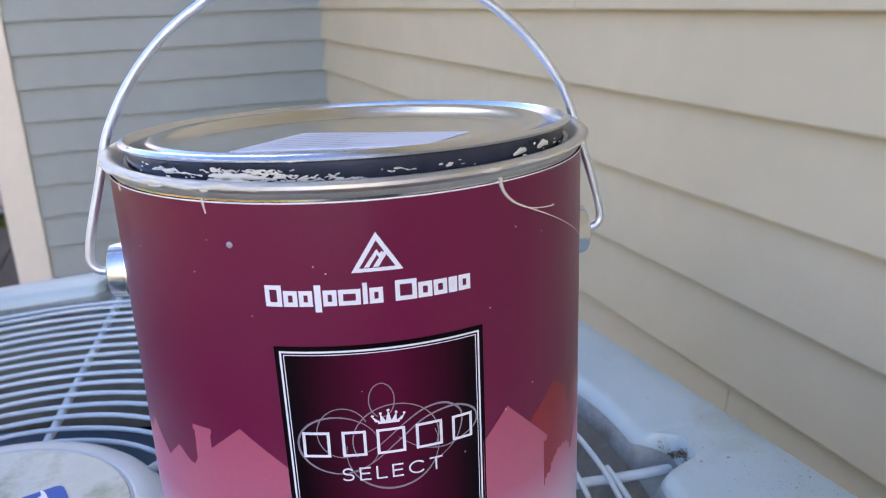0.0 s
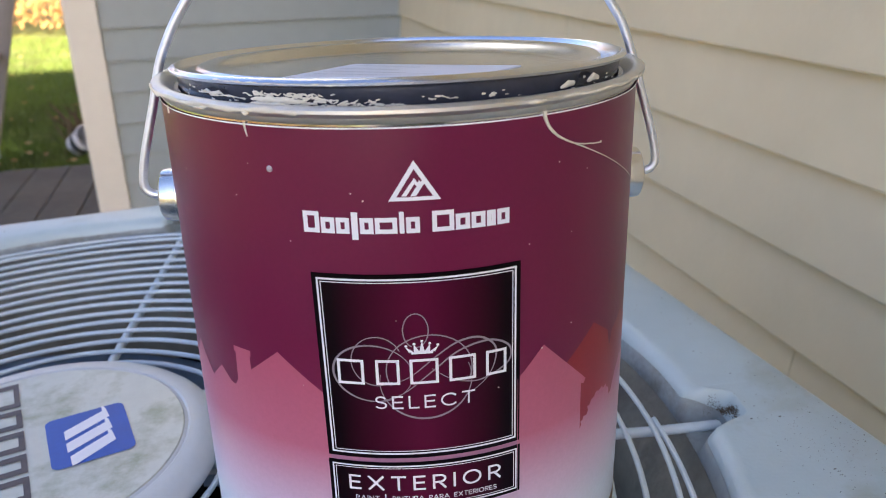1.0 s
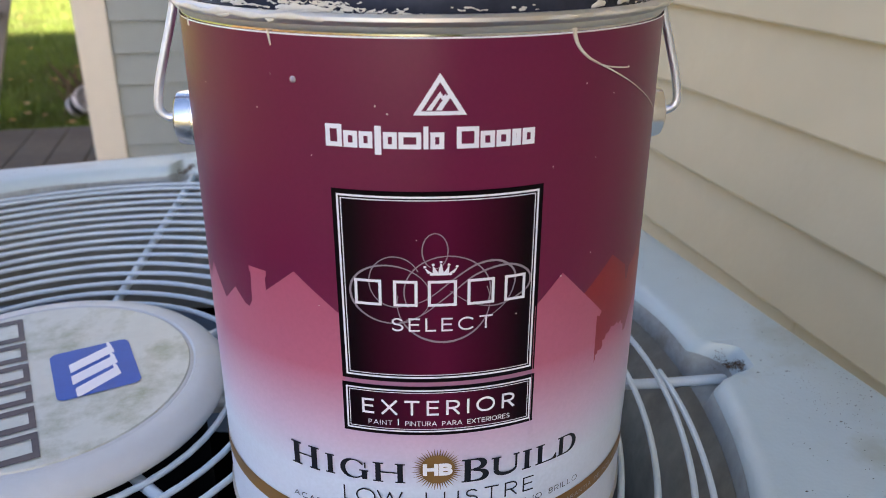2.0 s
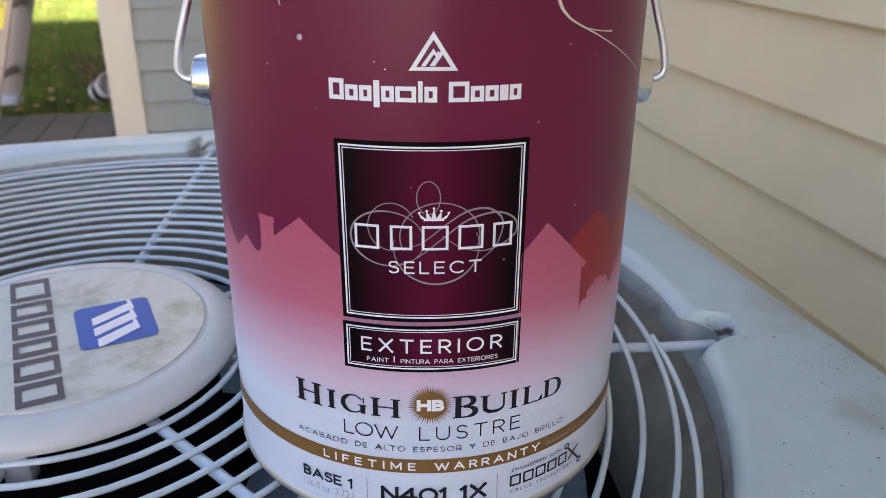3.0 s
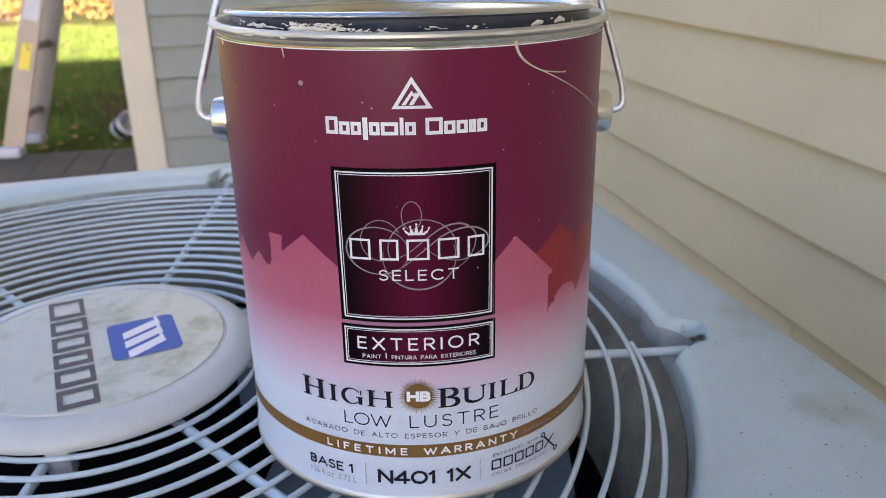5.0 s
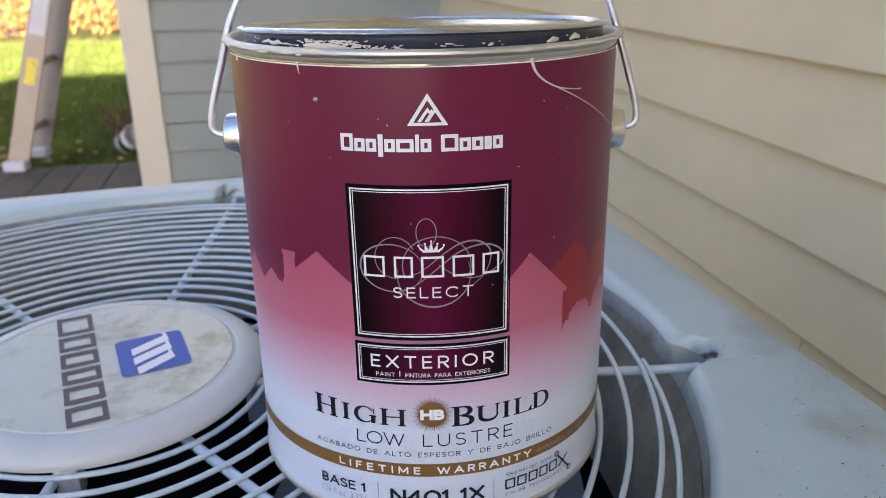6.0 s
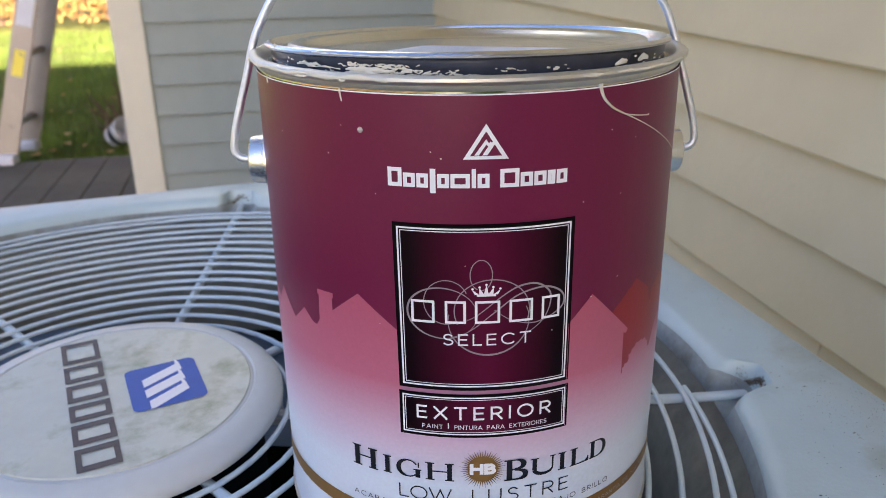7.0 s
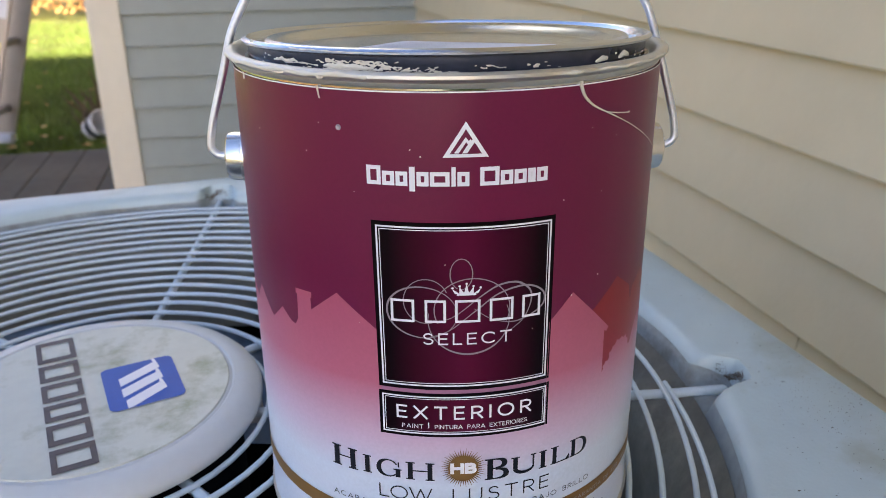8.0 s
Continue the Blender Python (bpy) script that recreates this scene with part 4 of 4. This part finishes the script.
smears = [([(-50 + i * 1.5, 0.0748, 0.1850 + 0.0005 * math.sin(i * 2)) for i in range(6)], [0.0006, 0.0013, 0.0016, 0.0014, 0.0011, 0.0005], 0.6),
          ([(-34 + i * 1.6, 0.0752, 0.1846 + 0.0004 * math.sin(i * 2.6)) for i in range(9)], [0.0006, 0.0014, 0.0019, 0.0021, 0.0020, 0.0019, 0.0016, 0.0010, 0.0005], 0.7),
          ([(-33 + i * 1.7, 0.0775, 0.1838 + 0.0003 * math.sin(i * 2)) for i in range(8)], [0.0006, 0.0012, 0.0015, 0.0014, 0.0015, 0.0013, 0.0010, 0.0005], 0.6),
          ([(-46, 0.0851, 0.1824), (-44, 0.0852, 0.1822), (-42, 0.0851, 0.1826)], [0.0006, 0.0009, 0.0007], 0.8),
          ([(-33, 0.0849, 0.1828), (-32, 0.0850, 0.1820), (-31, 0.0849, 0.1822)], [0.0005, 0.0011, 0.0006], 0.8),
          ([(34, 0.0752, 0.1842), (36, 0.0753, 0.1850), (38, 0.0752, 0.1849)], [0.0007, 0.0014, 0.0010], 0.9),
          ([(43, 0.0752, 0.1846), (45, 0.0753, 0.1854), (47.5, 0.0752, 0.1848)], [0.0008, 0.0017, 0.0010], 0.9),
          ([(21 + i * 1.2, 0.0850, 0.1830 - 0.0002 * (i % 2)) for i in range(5)], [0.0004, 0.0008, 0.0013, 0.0009, 0.0004], 0.8),
          ([(-75 + i * 3.0, 0.0852, 0.1831 + 0.0003 * math.sin(i * 1.3)) for i in range(19)], [0.0010 + 0.0005 * math.sin(i * 2.1) for i in range(19)], 0.9),
          ([(30 + i * 3.0, 0.0852, 0.1831 + 0.0003 * math.sin(i * 1.7)) for i in range(12)], [0.0006 + 0.0003 * math.sin(i * 2.4) for i in range(12)], 0.9),
          ([(-54 + i * 1.4, 0.0832, 0.1840) for i in range(6)], [0.0004, 0.0007, 0.0008, 0.0008, 0.0006, 0.0004], 0.5),
          ([(-66 + i * 1.2, 0.0750, 0.1885) for i in range(3)], [0.0010, 0.0016, 0.0010], 0.9)]
for k in range(90):
    a, h = random.gauss(-26, 5.5), random.uniform(0.1830, 0.1866)
    n = random.randint(2, 4)
    smears.append(([(a + i * 0.8, 0.0749, h + random.uniform(-0.0004, 0.0004)) for i in range(n)], [random.uniform(0.00015, 0.0006) for i in range(n)], 0.8))
smears.append(([(-44 + i * 1.5, 0.0763, 0.1893 + 0.00012 * math.sin(i * 1.9)) for i in range(22)], [0.00026 + 0.00016 * math.sin(i * 2.7) for i in range(22)], 0.9))
smears.append(([(-52 + i * 1.6, 0.0749, 0.1846 + 0.0002 * math.sin(i * 1.1)) for i in range(11)], [0.0003 + 0.0002 * math.sin(i * 2.0) for i in range(11)], 0.9))
# fine dashes dragged along the dark lining
for k in range(34):
    a, h = random.gauss(-7, 6.5), random.choice((0.1829, 0.1834, 0.1839, 0.1845, 0.1852)) + random.uniform(-0.0003, 0.0003)
    n = random.randint(2, 5)
    smears.append(([(a + i * 0.7, 0.0746, h + random.uniform(-0.0003, 0.0003)) for i in range(n)], [random.uniform(0.00012, 0.00042) for i in range(n)], 0.8))
for k, (path, radii, flat) in enumerate(smears):
    part("paint_smear", smear(path, radii, flat, k * 2.3), CREAM, can, "dried cream paint")
for k in range(30):
    a, w = random.uniform(-60, 62), random.uniform(0.0002, 0.0006)
    r, h = (0.0747, random.uniform(0.1830, 0.1862))
    part("paint_speck", smear([(a, r, h), (a + random.uniform(0.3, 1.2), r, h)], [w, w * 0.7], 0.9, k), CREAM, can)


def drip(pts, wide):
    line = smooth_line([(arc_x(a), h, 0) for a, h in pts], 8)
    spots = [printed(p.x, p.y) for p in line]
    return tube([((R + 0.0002) * math.sin(a), -(R + 0.0002) * math.cos(a), h - H0) for a, h in spots], wide, 6)


part("paint_string", drip([(24.2, 0.1795), (24.4, 0.1775), (25.4, 0.1748), (27.4, 0.1722), (29.9, 0.1703), (35.5, 0.1667), (41.0, 0.1630), (46.5, 0.1590), (52.0, 0.1548), (57.0, 0.1508)], lambda t: 0.00060 * (1 - t) ** 1.6 + 0.00008), CREAM, can, "thin string of cream paint")
part("paint_string", drip([(29.0, 0.1708), (31.5, 0.1693), (35, 0.1682), (39.2, 0.1674), (39.5, 0.1678)], lambda t: 0.00028 - 0.0001 * t), CREAM, can, "thin string of cream paint")
part("paint_string", drip([(-30.5, 0.1790), (-30.4, 0.1775), (-30.1, 0.1753)], lambda t: 0.0004 - 0.0002 * t), CREAM, can)
part("paint_string", drip([(-55.6, 0.1790), (-55.3, 0.1768)], 0.0003), CREAM, can)
# the drop is clear; a whitish tint stands in for its highlight
DROP = material("pale_drop", (0.80, 0.72, 0.76), 0.06)
DROP.node_tree.nodes["Principled BSDF"].inputs["Transmission Weight"].default_value = 0.6
DROP.node_tree.nodes["Principled BSDF"].inputs["IOR"].default_value = 1.33
a, h = radians(-28.8), 0.1773
face = Matrix(((math.cos(a), 0, math.sin(a), (R + 0.0001) * math.sin(a)), (math.sin(a), 0, -math.cos(a), -(R + 0.0001) * math.cos(a)), (0, 1, 0, h), (0, 0, 0, 1)))
part("water_drop", lathe([(0.0, 0.0008), (0.0004, 0.0007), (0.0008, 0.0004), (0.0010, 0.0), (0.0, 0.0)], 24), DROP, can, "clear drop on the label, its glint put in as pale tint", m=face)
for k in range(16):
    a, h, w = random.uniform(-50, 50), random.uniform(0.085, 0.172), random.uniform(0.00012, 0.00026)
    spot = [(a + math.degrees(w * random.uniform(0.7, 1.3) * math.cos(j * 1.05) / R), h + w * math.sin(j * 1.05)) for j in range(6)]
    print_part("paint_speck", poly(bmesh.new(), spot), CREAM, 8)
# sticker on the lid
st = bmesh.new()
quad = [(-0.0410, -0.0240), (-0.0165, 0.0140), (0.0410, -0.0145), (0.0210, -0.0400)]
lo = [st.verts.new((x, y, -0.0030)) for x, y in quad]
hi = [st.verts.new((x, y, -0.0027)) for x, y in quad]
st.faces.new(hi)
for i in range(4):
    st.faces.new((lo[i], lo[(i + 1) % 4], hi[(i + 1) % 4], hi[i]))
sticker = part("sticker", st, PAPER, lid, "white printed paper sticker", smooth=False)
bm = bmesh.new()
o, u, v = Vector((-0.0410, -0.0240, -0.0026)), Vector((0.062, -0.016, 0)), Vector((0.0245, 0.038, 0))
for i in range(7):
    a, b = o + v * (0.15 + i * 0.11) + u * 0.08, o + v * (0.15 + i * 0.11) + u * random.uniform(0.45, 0.8)
    w = v.normalized() * 0.0006
    bm.faces.new([bm.verts.new(p) for p in (a, b, b + w, a + w)])
part("print_bars", bm, PALEINK, lid, "faint grey print bars", smooth=False)

# print on the motor cap
LOGO_BLUE = material("logo_blue", (0.006, 0.075, 0.40), 0.5, vary=0.06, scale=60)
CAPINK = material("cap_text_ink", (0.055, 0.04, 0.038), 0.5, vary=0.25, scale=90)
read = radians(-66.0 - AC_TURN)
ux, vy = Vector((math.cos(read), math.sin(read), 0)), Vector((-math.sin(read), math.cos(read), 0))


def cap_poly(bm, pts, z):
    return bm.faces.new([bm.verts.new(ux * x + vy * y + Vector((0, 0, z))) for x, y in pts])


bm = bmesh.new()
LX, LY, LW, LH = 0.0046, 0.0258, 0.0225, 0.0188
pts = []
for cx, cy, a0 in ((1, 1, 0), (-1, 1, 90), (-1, -1, 180), (1, -1, 270)):
    for k in range(5):
        a = radians(a0 + k * 22.5)
        pts.append((LX + cx * (LW - 0.004) + 0.004 * math.cos(a), LY + cy * (LH - 0.004) + 0.004 * math.sin(a)))
cap_poly(bm, pts, 0.0164)
part("logo", bm, LOGO_BLUE, cap, "blue rounded square emblem", smooth=False)
bm = bmesh.new()
for i in range(3):
    v = 0.33 + 0.25 * i
    bar = [(0.21, v - 0.01), (0.21, v + 0.17), (0.79, v - 0.08), (0.77, v - 0.27), (0.745, v - 0.33), (0.72, v - 0.33), (0.72, v - 0.23)]
    if i == 2:
        bar = [(0.23, v), (0.23, 1.0), (0.27, 1.0), (0.30, v + 0.16)] + bar[2:]
    cap_poly(bm, [(LX + (q * 2 - 1) * LW, LY + (p * 2 - 1) * LH) for p, q in bar], 0.0167)
part("logo_stripes", bm, WHITEINK, cap, "white slanting stripes", smooth=False)
x = -0.0660
for w in (0.0272, 0.0205, 0.0200, 0.0180, 0.0205, 0.0212):
    bm = bmesh.new()
    th = 0.0046
    y0, y1 = -0.0225, -0.0025
    x1, tn = x + w - 0.002, 0.0028
    cap_poly(bm, [(x, y0), (x + th, y0), (x + th, y1), (x, y1)], 0.0164)
    cap_poly(bm, [(x1 - th, y0), (x1, y0), (x1, y1), (x1 - th, y1)], 0.0164)
    cap_poly(bm, [(x + th, y0), (x1 - th, y0), (x1 - th, y0 + tn), (x + th, y0 + tn)], 0.0164)
    cap_poly(bm, [(x + th, y1 - tn), (x1 - th, y1 - tn), (x1 - th, y1), (x + th, y1)], 0.0164)
    part("name_block", bm, CAPINK, cap, "plain dark block of worn print", smooth=False)
    x += w + 0.0012

# specks of dirt on the unit's top panel
SPECK = material("dirt_specks", (0.09, 0.085, 0.07), 0.9, vary=0.3, scale=200)
bm = bmesh.new()
for k in range(1500):
    a = random.gauss(radians(-45), 0.5) if k % 3 else random.uniform(0, 2 * math.pi)
    rr = random.uniform(0.346, 0.51)
    if rr > square_at(a, 0.378, 0.045):
        continue
    p = Vector((rr * math.cos(a), rr * math.sin(a), 0.0128))
    s = random.uniform(0.0002, 0.0005) + 0.0006 * random.random() ** 6
    b0 = random.uniform(0, 6)
    bm.faces.new([bm.verts.new(p + Vector((s * random.uniform(0.5, 1.3) * math.cos(b0 + j * 1.05), s * 0.5 * math.sin(b0 + j * 1.05), 0))) for j in range(6)])
for k in range(260):
    a = radians(-AC_TURN) + random.gauss(radians(-5), 0.06)
    rr = random.gauss(0.383, 0.018)
    if not 0.352 < rr < square_at(a, 0.378, 0.045):
        continue
    p = Vector((rr * math.cos(a), rr * math.sin(a), 0.0128))
    s = random.uniform(0.0001, 0.00035)
    b0 = random.uniform(0, 6)
    bm.faces.new([bm.verts.new(p + Vector((s * random.uniform(0.5, 1.6) * math.cos(b0 + j * 1.05), s * 0.6 * math.sin(b0 + j * 1.05), 0))) for j in range(6)])
tagged(part("dirt_specks", bm, SPECK, unit, "scattered dark dirt specks", smooth=False), kind="stuff")

# brown grit caught in the pockets round the spokes' ends
GRIT = material("pocket_grit", (0.10, 0.068, 0.038), 0.95, vary=0.3, scale=300)
bm = bmesh.new()
for k in range(9000):
    s = random.choice(SPOKES)
    t = random.gauss(45, 38)
    r = 0.3395 + 0.0090 * math.cos(radians(t)) + random.gauss(0, 0.0006)
    d = s + math.degrees((0.0115 * math.sin(radians(t)) + random.gauss(0, 0.0006)) / r)
    p = Vector((r * math.cos(radians(d)), r * math.sin(radians(d)), panel_z(r, d) + 0.0001))
    w = random.uniform(0.00015, 0.00045)
    tip = p + Vector((0, 0, w * 0.7))
    ring = [bm.verts.new(p + Vector((w * math.cos(j * 2.09), w * math.sin(j * 2.09), -0.0002))) for j in range(3)]
    top = bm.verts.new(tip)
    for j in range(3):
        bm.faces.new((ring[j], ring[(j + 1) % 3], top))
tagged(part("pocket_grit", bm, GRIT, unit, "brown grit round the spoke ends", smooth=False), kind="stuff")

# ---- ladder on the deck ----
ladder = empty("ladder", pose(-1.820, 3.235, DECK_Z), "aluminium step ladder standing on the deck", "ladder")
RAIL_A = (Vector((0, 0, 0)), Vector((0.62, 0.54, 2.6)))
RAIL_B = (Vector((-0.025, 0.29, 0)), Vector((0.595, 0.83, 2.6)))


def beam(bm, a, b, wide, thick, side):
    """A channel-shaped rail from a to b."""
    d = (b - a).normalized()
    s = (side - d * side.dot(d)).normalized()
    n = d.cross(s)
    prof = [(-wide / 2, 0), (wide / 2, 0), (wide / 2, thick), (wide / 2 - 0.004, thick), (wide / 2 - 0.004, 0.004), (-wide / 2 + 0.004, 0.004), (-wide / 2 + 0.004, thick), (-wide / 2, thick)]
    ends = [[bm.verts.new(p + s * u + n * v) for u, v in prof] for p in (a, b)]
    for i in range(len(prof)):
        j = (i + 1) % len(prof)
        bm.faces.new((ends[0][i], ends[0][j], ends[1][j], ends[1][i]))
    bm.faces.new(ends[0])
    bm.faces.new(ends[1])
    return bm


face = Vector((1, 0.25, 0))
for a, b in (RAIL_A, RAIL_B):
    rail = part("rail", beam(bmesh.new(), a, b, 0.085, 0.03, face), ALU, ladder, "aluminium ladder rail", smooth=False)
    foot = box(bmesh.new(), (a.x - 0.05, a.y - 0.03, 0.0), (a.x + 0.05, a.y + 0.04, 0.045), bevel=0.008)
    part("foot", foot, GREYSTICK, rail, "grey ladder shoe")
for i in range(8):
    f = (0.16 + 0.3 * i) / 2.6
    p, q = RAIL_A[0].lerp(RAIL_A[1], f), RAIL_B[0].lerp(RAIL_B[1], f)
    part("rung", tube([p, p.lerp(q, 0.5), q], 0.016, 10), ALU, ladder)
for f0, f1, mat, nm in ((0.145, 0.187, YELLOW, "yellow_sticker"), (0.225, 0.29, GREYSTICK, "grey_sticker")):
    a, b = RAIL_A[0].lerp(RAIL_A[1], f0), RAIL_A[0].lerp(RAIL_A[1], f1)
    d = (b - a).normalized()
    s = (face - d * face.dot(d)).normalized()
    n = d.cross(s)
    bm = bmesh.new()
    w = 0.022 if mat is YELLOW else 0.032
    bm.faces.new([bm.verts.new(p + s * u - n * 0.0015) for p, u in ((a, -w), (a, w), (b, w), (b, -w))])
    part("sticker", bm, mat, ladder, nm.replace("_", " ") + " on the rail", smooth=False)

# ---- by the corner: a pail and withered stalks ----
PAIL = material("pail_plastic", (0.62, 0.62, 0.65), 0.3, vary=0.03)
PAILBAND = material("pail_band", (0.02, 0.025, 0.04), 0.4, vary=0.1)
pail = empty("pail", pose(-1.60, 3.98, 0.05, 62, 0, 60), "white plastic pail with a dark band lying in the grass", "bucket")
part("pail_wall", lathe([(0.0, 0.0), (0.052, 0.0), (0.056, 0.004), (0.066, 0.11), (0.070, 0.112), (0.070, 0.118), (0.064, 0.118), (0.054, 0.008), (0.0, 0.006)], 40), PAIL, pail)
part("band", lathe([(0.0600, 0.04), (0.0625, 0.04), (0.0655, 0.075), (0.0630, 0.075)], 40, True), PAILBAND, pail, "dark band")
STALK = material("withered_stalks", (0.11, 0.075, 0.04), 0.9, vary=0.3, scale=12)
bm = bmesh.new()
for k in range(150):
    x, y = random.gauss(-1.47, 0.10), random.gauss(4.25, 0.12)
    h = random.uniform(0.15, 0.36)
    lean = Vector((random.gauss(0, 0.12), random.gauss(0, 0.12), h))
    p = Vector((x, y, -0.04))
    s = Vector((random.uniform(-1, 1), random.uniform(-1, 1), 0)).normalized() * random.uniform(0.004, 0.014)
    bm.faces.new([bm.verts.new(q) for q in (p - s * 0.4, p + s * 0.4, p + lean * 0.6 + s, p + lean, p + lean * 0.6 - s)])
tagged(part("withered_stalks", bm, STALK, smooth=False), "brown withered stalks by the house corner", "plant", kind="stuff")

# ---- lawn blades and fallen leaves near the deck ----
BLADES = material("grass_blades", (0.095, 0.140, 0.011), 0.75, vary=0.35, scale=2.0, stain=(0.11, 0.12, 0.03), stain_scale=1.6, stain_from=0.5)
verts, faces = [], []
for k in range(42000):
    y = 3.2 + 7.6 * random.random() ** 1.2
    x = random.uniform(-0.62 * y - 0.2, -0.2 * y)
    h, w, a = random.uniform(0.025, 0.07), random.uniform(0.003, 0.007), random.uniform(0, 6.28)
    lx, ly = random.gauss(0, 0.02), random.gauss(0, 0.02)
    n = len(verts)
    verts += [(x - w * math.cos(a), y - w * math.sin(a), -0.035), (x + w * math.cos(a), y + w * math.sin(a), -0.035), (x + lx, y + ly, h - 0.02)]
    faces.append((n, n + 1, n + 2))
me = bpy.data.meshes.new("grass")
me.from_pydata(verts, [], faces)
me.materials.append(BLADES)
tagged(new("grass", me), "short green grass blades of the lawn", "grass", kind="stuff")
LEAF = material("fallen_leaves", (0.42, 0.235, 0.085), 0.8, vary=0.3, scale=6)
bm = bmesh.new()
for k in range(9070):
    y = random.uniform(3.6, 9)
    x = random.uniform(-0.6 * y, -0.25 * y)
    a, s = random.uniform(0, 6.28), random.uniform(0.02, 0.05)
    if k >= 70:   # leaves on the lawn behind, unseen, added to warm the can's reflections
        x, y, s = random.uniform(-9.0, -1.9), random.uniform(-6.0, 1.0), s * 1.5
    lift = random.uniform(-0.5, 0.5) if k >= 70 else 0.0
    bm.faces.new([bm.verts.new((x + s * c * math.cos(a) - s * 0.6 * d * math.sin(a), y + s * c * math.sin(a) + s * 0.6 * d * math.cos(a), 0.03 + 0.02 * c * d + s * abs(lift) + s * lift * c)) for c, d in ((-1, 0), (-0.2, -0.8), (0.6, -0.5), (1, 0), (0.5, 0.6), (-0.3, 0.8))])
tagged(part("fallen_leaves", bm, LEAF, smooth=False), "tan fallen leaves on the lawn, most added unseen to warm reflections", "leaves", kind="stuff")

# ---- autumn trees and brush beyond the lawn ----
BARK = material("bark", (0.16, 0.12, 0.09), 0.9, vary=0.3, scale=8, bump=0.6, bump_scale=30)
LEAVES = [material("autumn_leaves", c, 0.7, vary=0.35, scale=1.5) for c in ((0.30, 0.135, 0.022), (0.33, 0.18, 0.035), (0.25, 0.11, 0.024))]


def autumn_tree(mat, height, spread, low, count, seed):
    rnd = random.Random(seed)
    tree = new("autumn_tree")
    bm = tube([(0, 0, -0.1), (0.04, 0.02, height * 0.3), (-0.03, 0.05, height * 0.6), (0.05, 0, height * 0.95)], lambda t: 0.11 * (1 - t) + 0.015, 8)
    part("trunk", bm, BARK, tree)
    tips = []
    for k in range(16):
        z = height * rnd.uniform(low, 0.85)
        a = rnd.uniform(0, 6.28)
        ln = spread * rnd.uniform(0.5, 1.0)
        tip = Vector((math.cos(a) * ln, math.sin(a) * ln, z + ln * rnd.uniform(0.1, 0.6)))
        mid = Vector((tip.x * 0.5, tip.y * 0.5, z + (tip.z - z) * 0.3))
        part("limb", tube([(0, 0, z), mid, tip], lambda t: 0.035 * (1 - t) + 0.006, 6), BARK, tree)
        tips += [mid, tip, tip, (mid + tip) / 2]
    verts, faces = [], []
    for k in range(count):
        c = rnd.choice(tips)
        p = c + Vector((rnd.gauss(0, 0.3), rnd.gauss(0, 0.3), rnd.gauss(0, 0.25)))
        u = Vector((rnd.gauss(0, 1), rnd.gauss(0, 1), rnd.gauss(0, 1))).normalized() * rnd.uniform(0.018, 0.042)
        v = u.orthogonal() * 0.6
        n = len(verts)
        verts += [p - u, p + v, p + u, p - v]
        faces.append((n, n + 1, n + 2, n + 3))
    me = bpy.data.meshes.new("crown")
    me.from_pydata(verts, [], faces)
    me.materials.append(mat)
    o = new("crown", me)
    o.parent = tree
    return tagged(tree, "autumn tree with orange and tan leaves beyond the lawn", "tree", group="trees beyond the lawn")


kinds = [autumn_tree(LEAVES[0], 5.5, 1.6, 0.12, 6500, 1), autumn_tree(LEAVES[1], 6.5, 1.8, 0.1, 7000, 2), autumn_tree(LEAVES[2], 4.5, 1.5, 0.08, 5600, 3)]
# the last seven, out of view westward, are added for gold reflections
spots = [(-9.5, 12.5), (-7.6, 13.2), (-6.0, 12.2), (-4.6, 13.0), (-3.0, 12.6), (-1.0, 13.5), (1.5, 14.0), (-11.6, 11.5), (-13.5, 9.5), (-14.5, 6.5), (-15.0, 3.0), (-8.5, 15.5), (-5.2, 15.6), (-2.2, 16.0), (-15.5, -1.0), (-15, -5), (-12.0, 5.0), (-11.5, 1.6), (-12.2, -1.2), (-11.0, -3.4), (-11.8, -6.0), (-10.6, -8.6), (-13.0, -9.5)]
for i, (x, y) in enumerate(spots):
    m = pose(x, y, 0, 0, 0, random.uniform(0, 360))
    if i < 3:
        kinds[i].matrix_basis = m
    else:
        copy_thing(kinds[i % 3], m)
BRUSH = material("dry_brush", (0.31, 0.16, 0.038), 0.9, vary=0.35, scale=1.2)
verts, faces = [], []
for k in range(34000):
    x = random.uniform(-16, 2)
    y = 10.9 + 0.02 * (x + 6) ** 2 * -0.5 + random.random() ** 2 * 3.5
    h = random.uniform(0.1, 1.3) * (0.6 + 0.5 * noise.noise((x * 0.8, y * 0.8, 0)) + 0.3)
    s = random.uniform(0.012, 0.04)
    a = random.uniform(0, 6.28)
    n = len(verts)
    verts += [(x - s * math.cos(a), y - s * math.sin(a), h - s), (x + s * math.cos(a), y + s * math.sin(a), h), (x, y + s * 0.5, h + s * 1.4)]
    faces.append((n, n + 1, n + 2))
me = bpy.data.meshes.new("dry_brush")
me.from_pydata(verts, [], faces)
me.materials.append(BRUSH)
tagged(new("dry_brush", me), "tangle of dry orange brush along the lawn", "brush", kind="stuff")
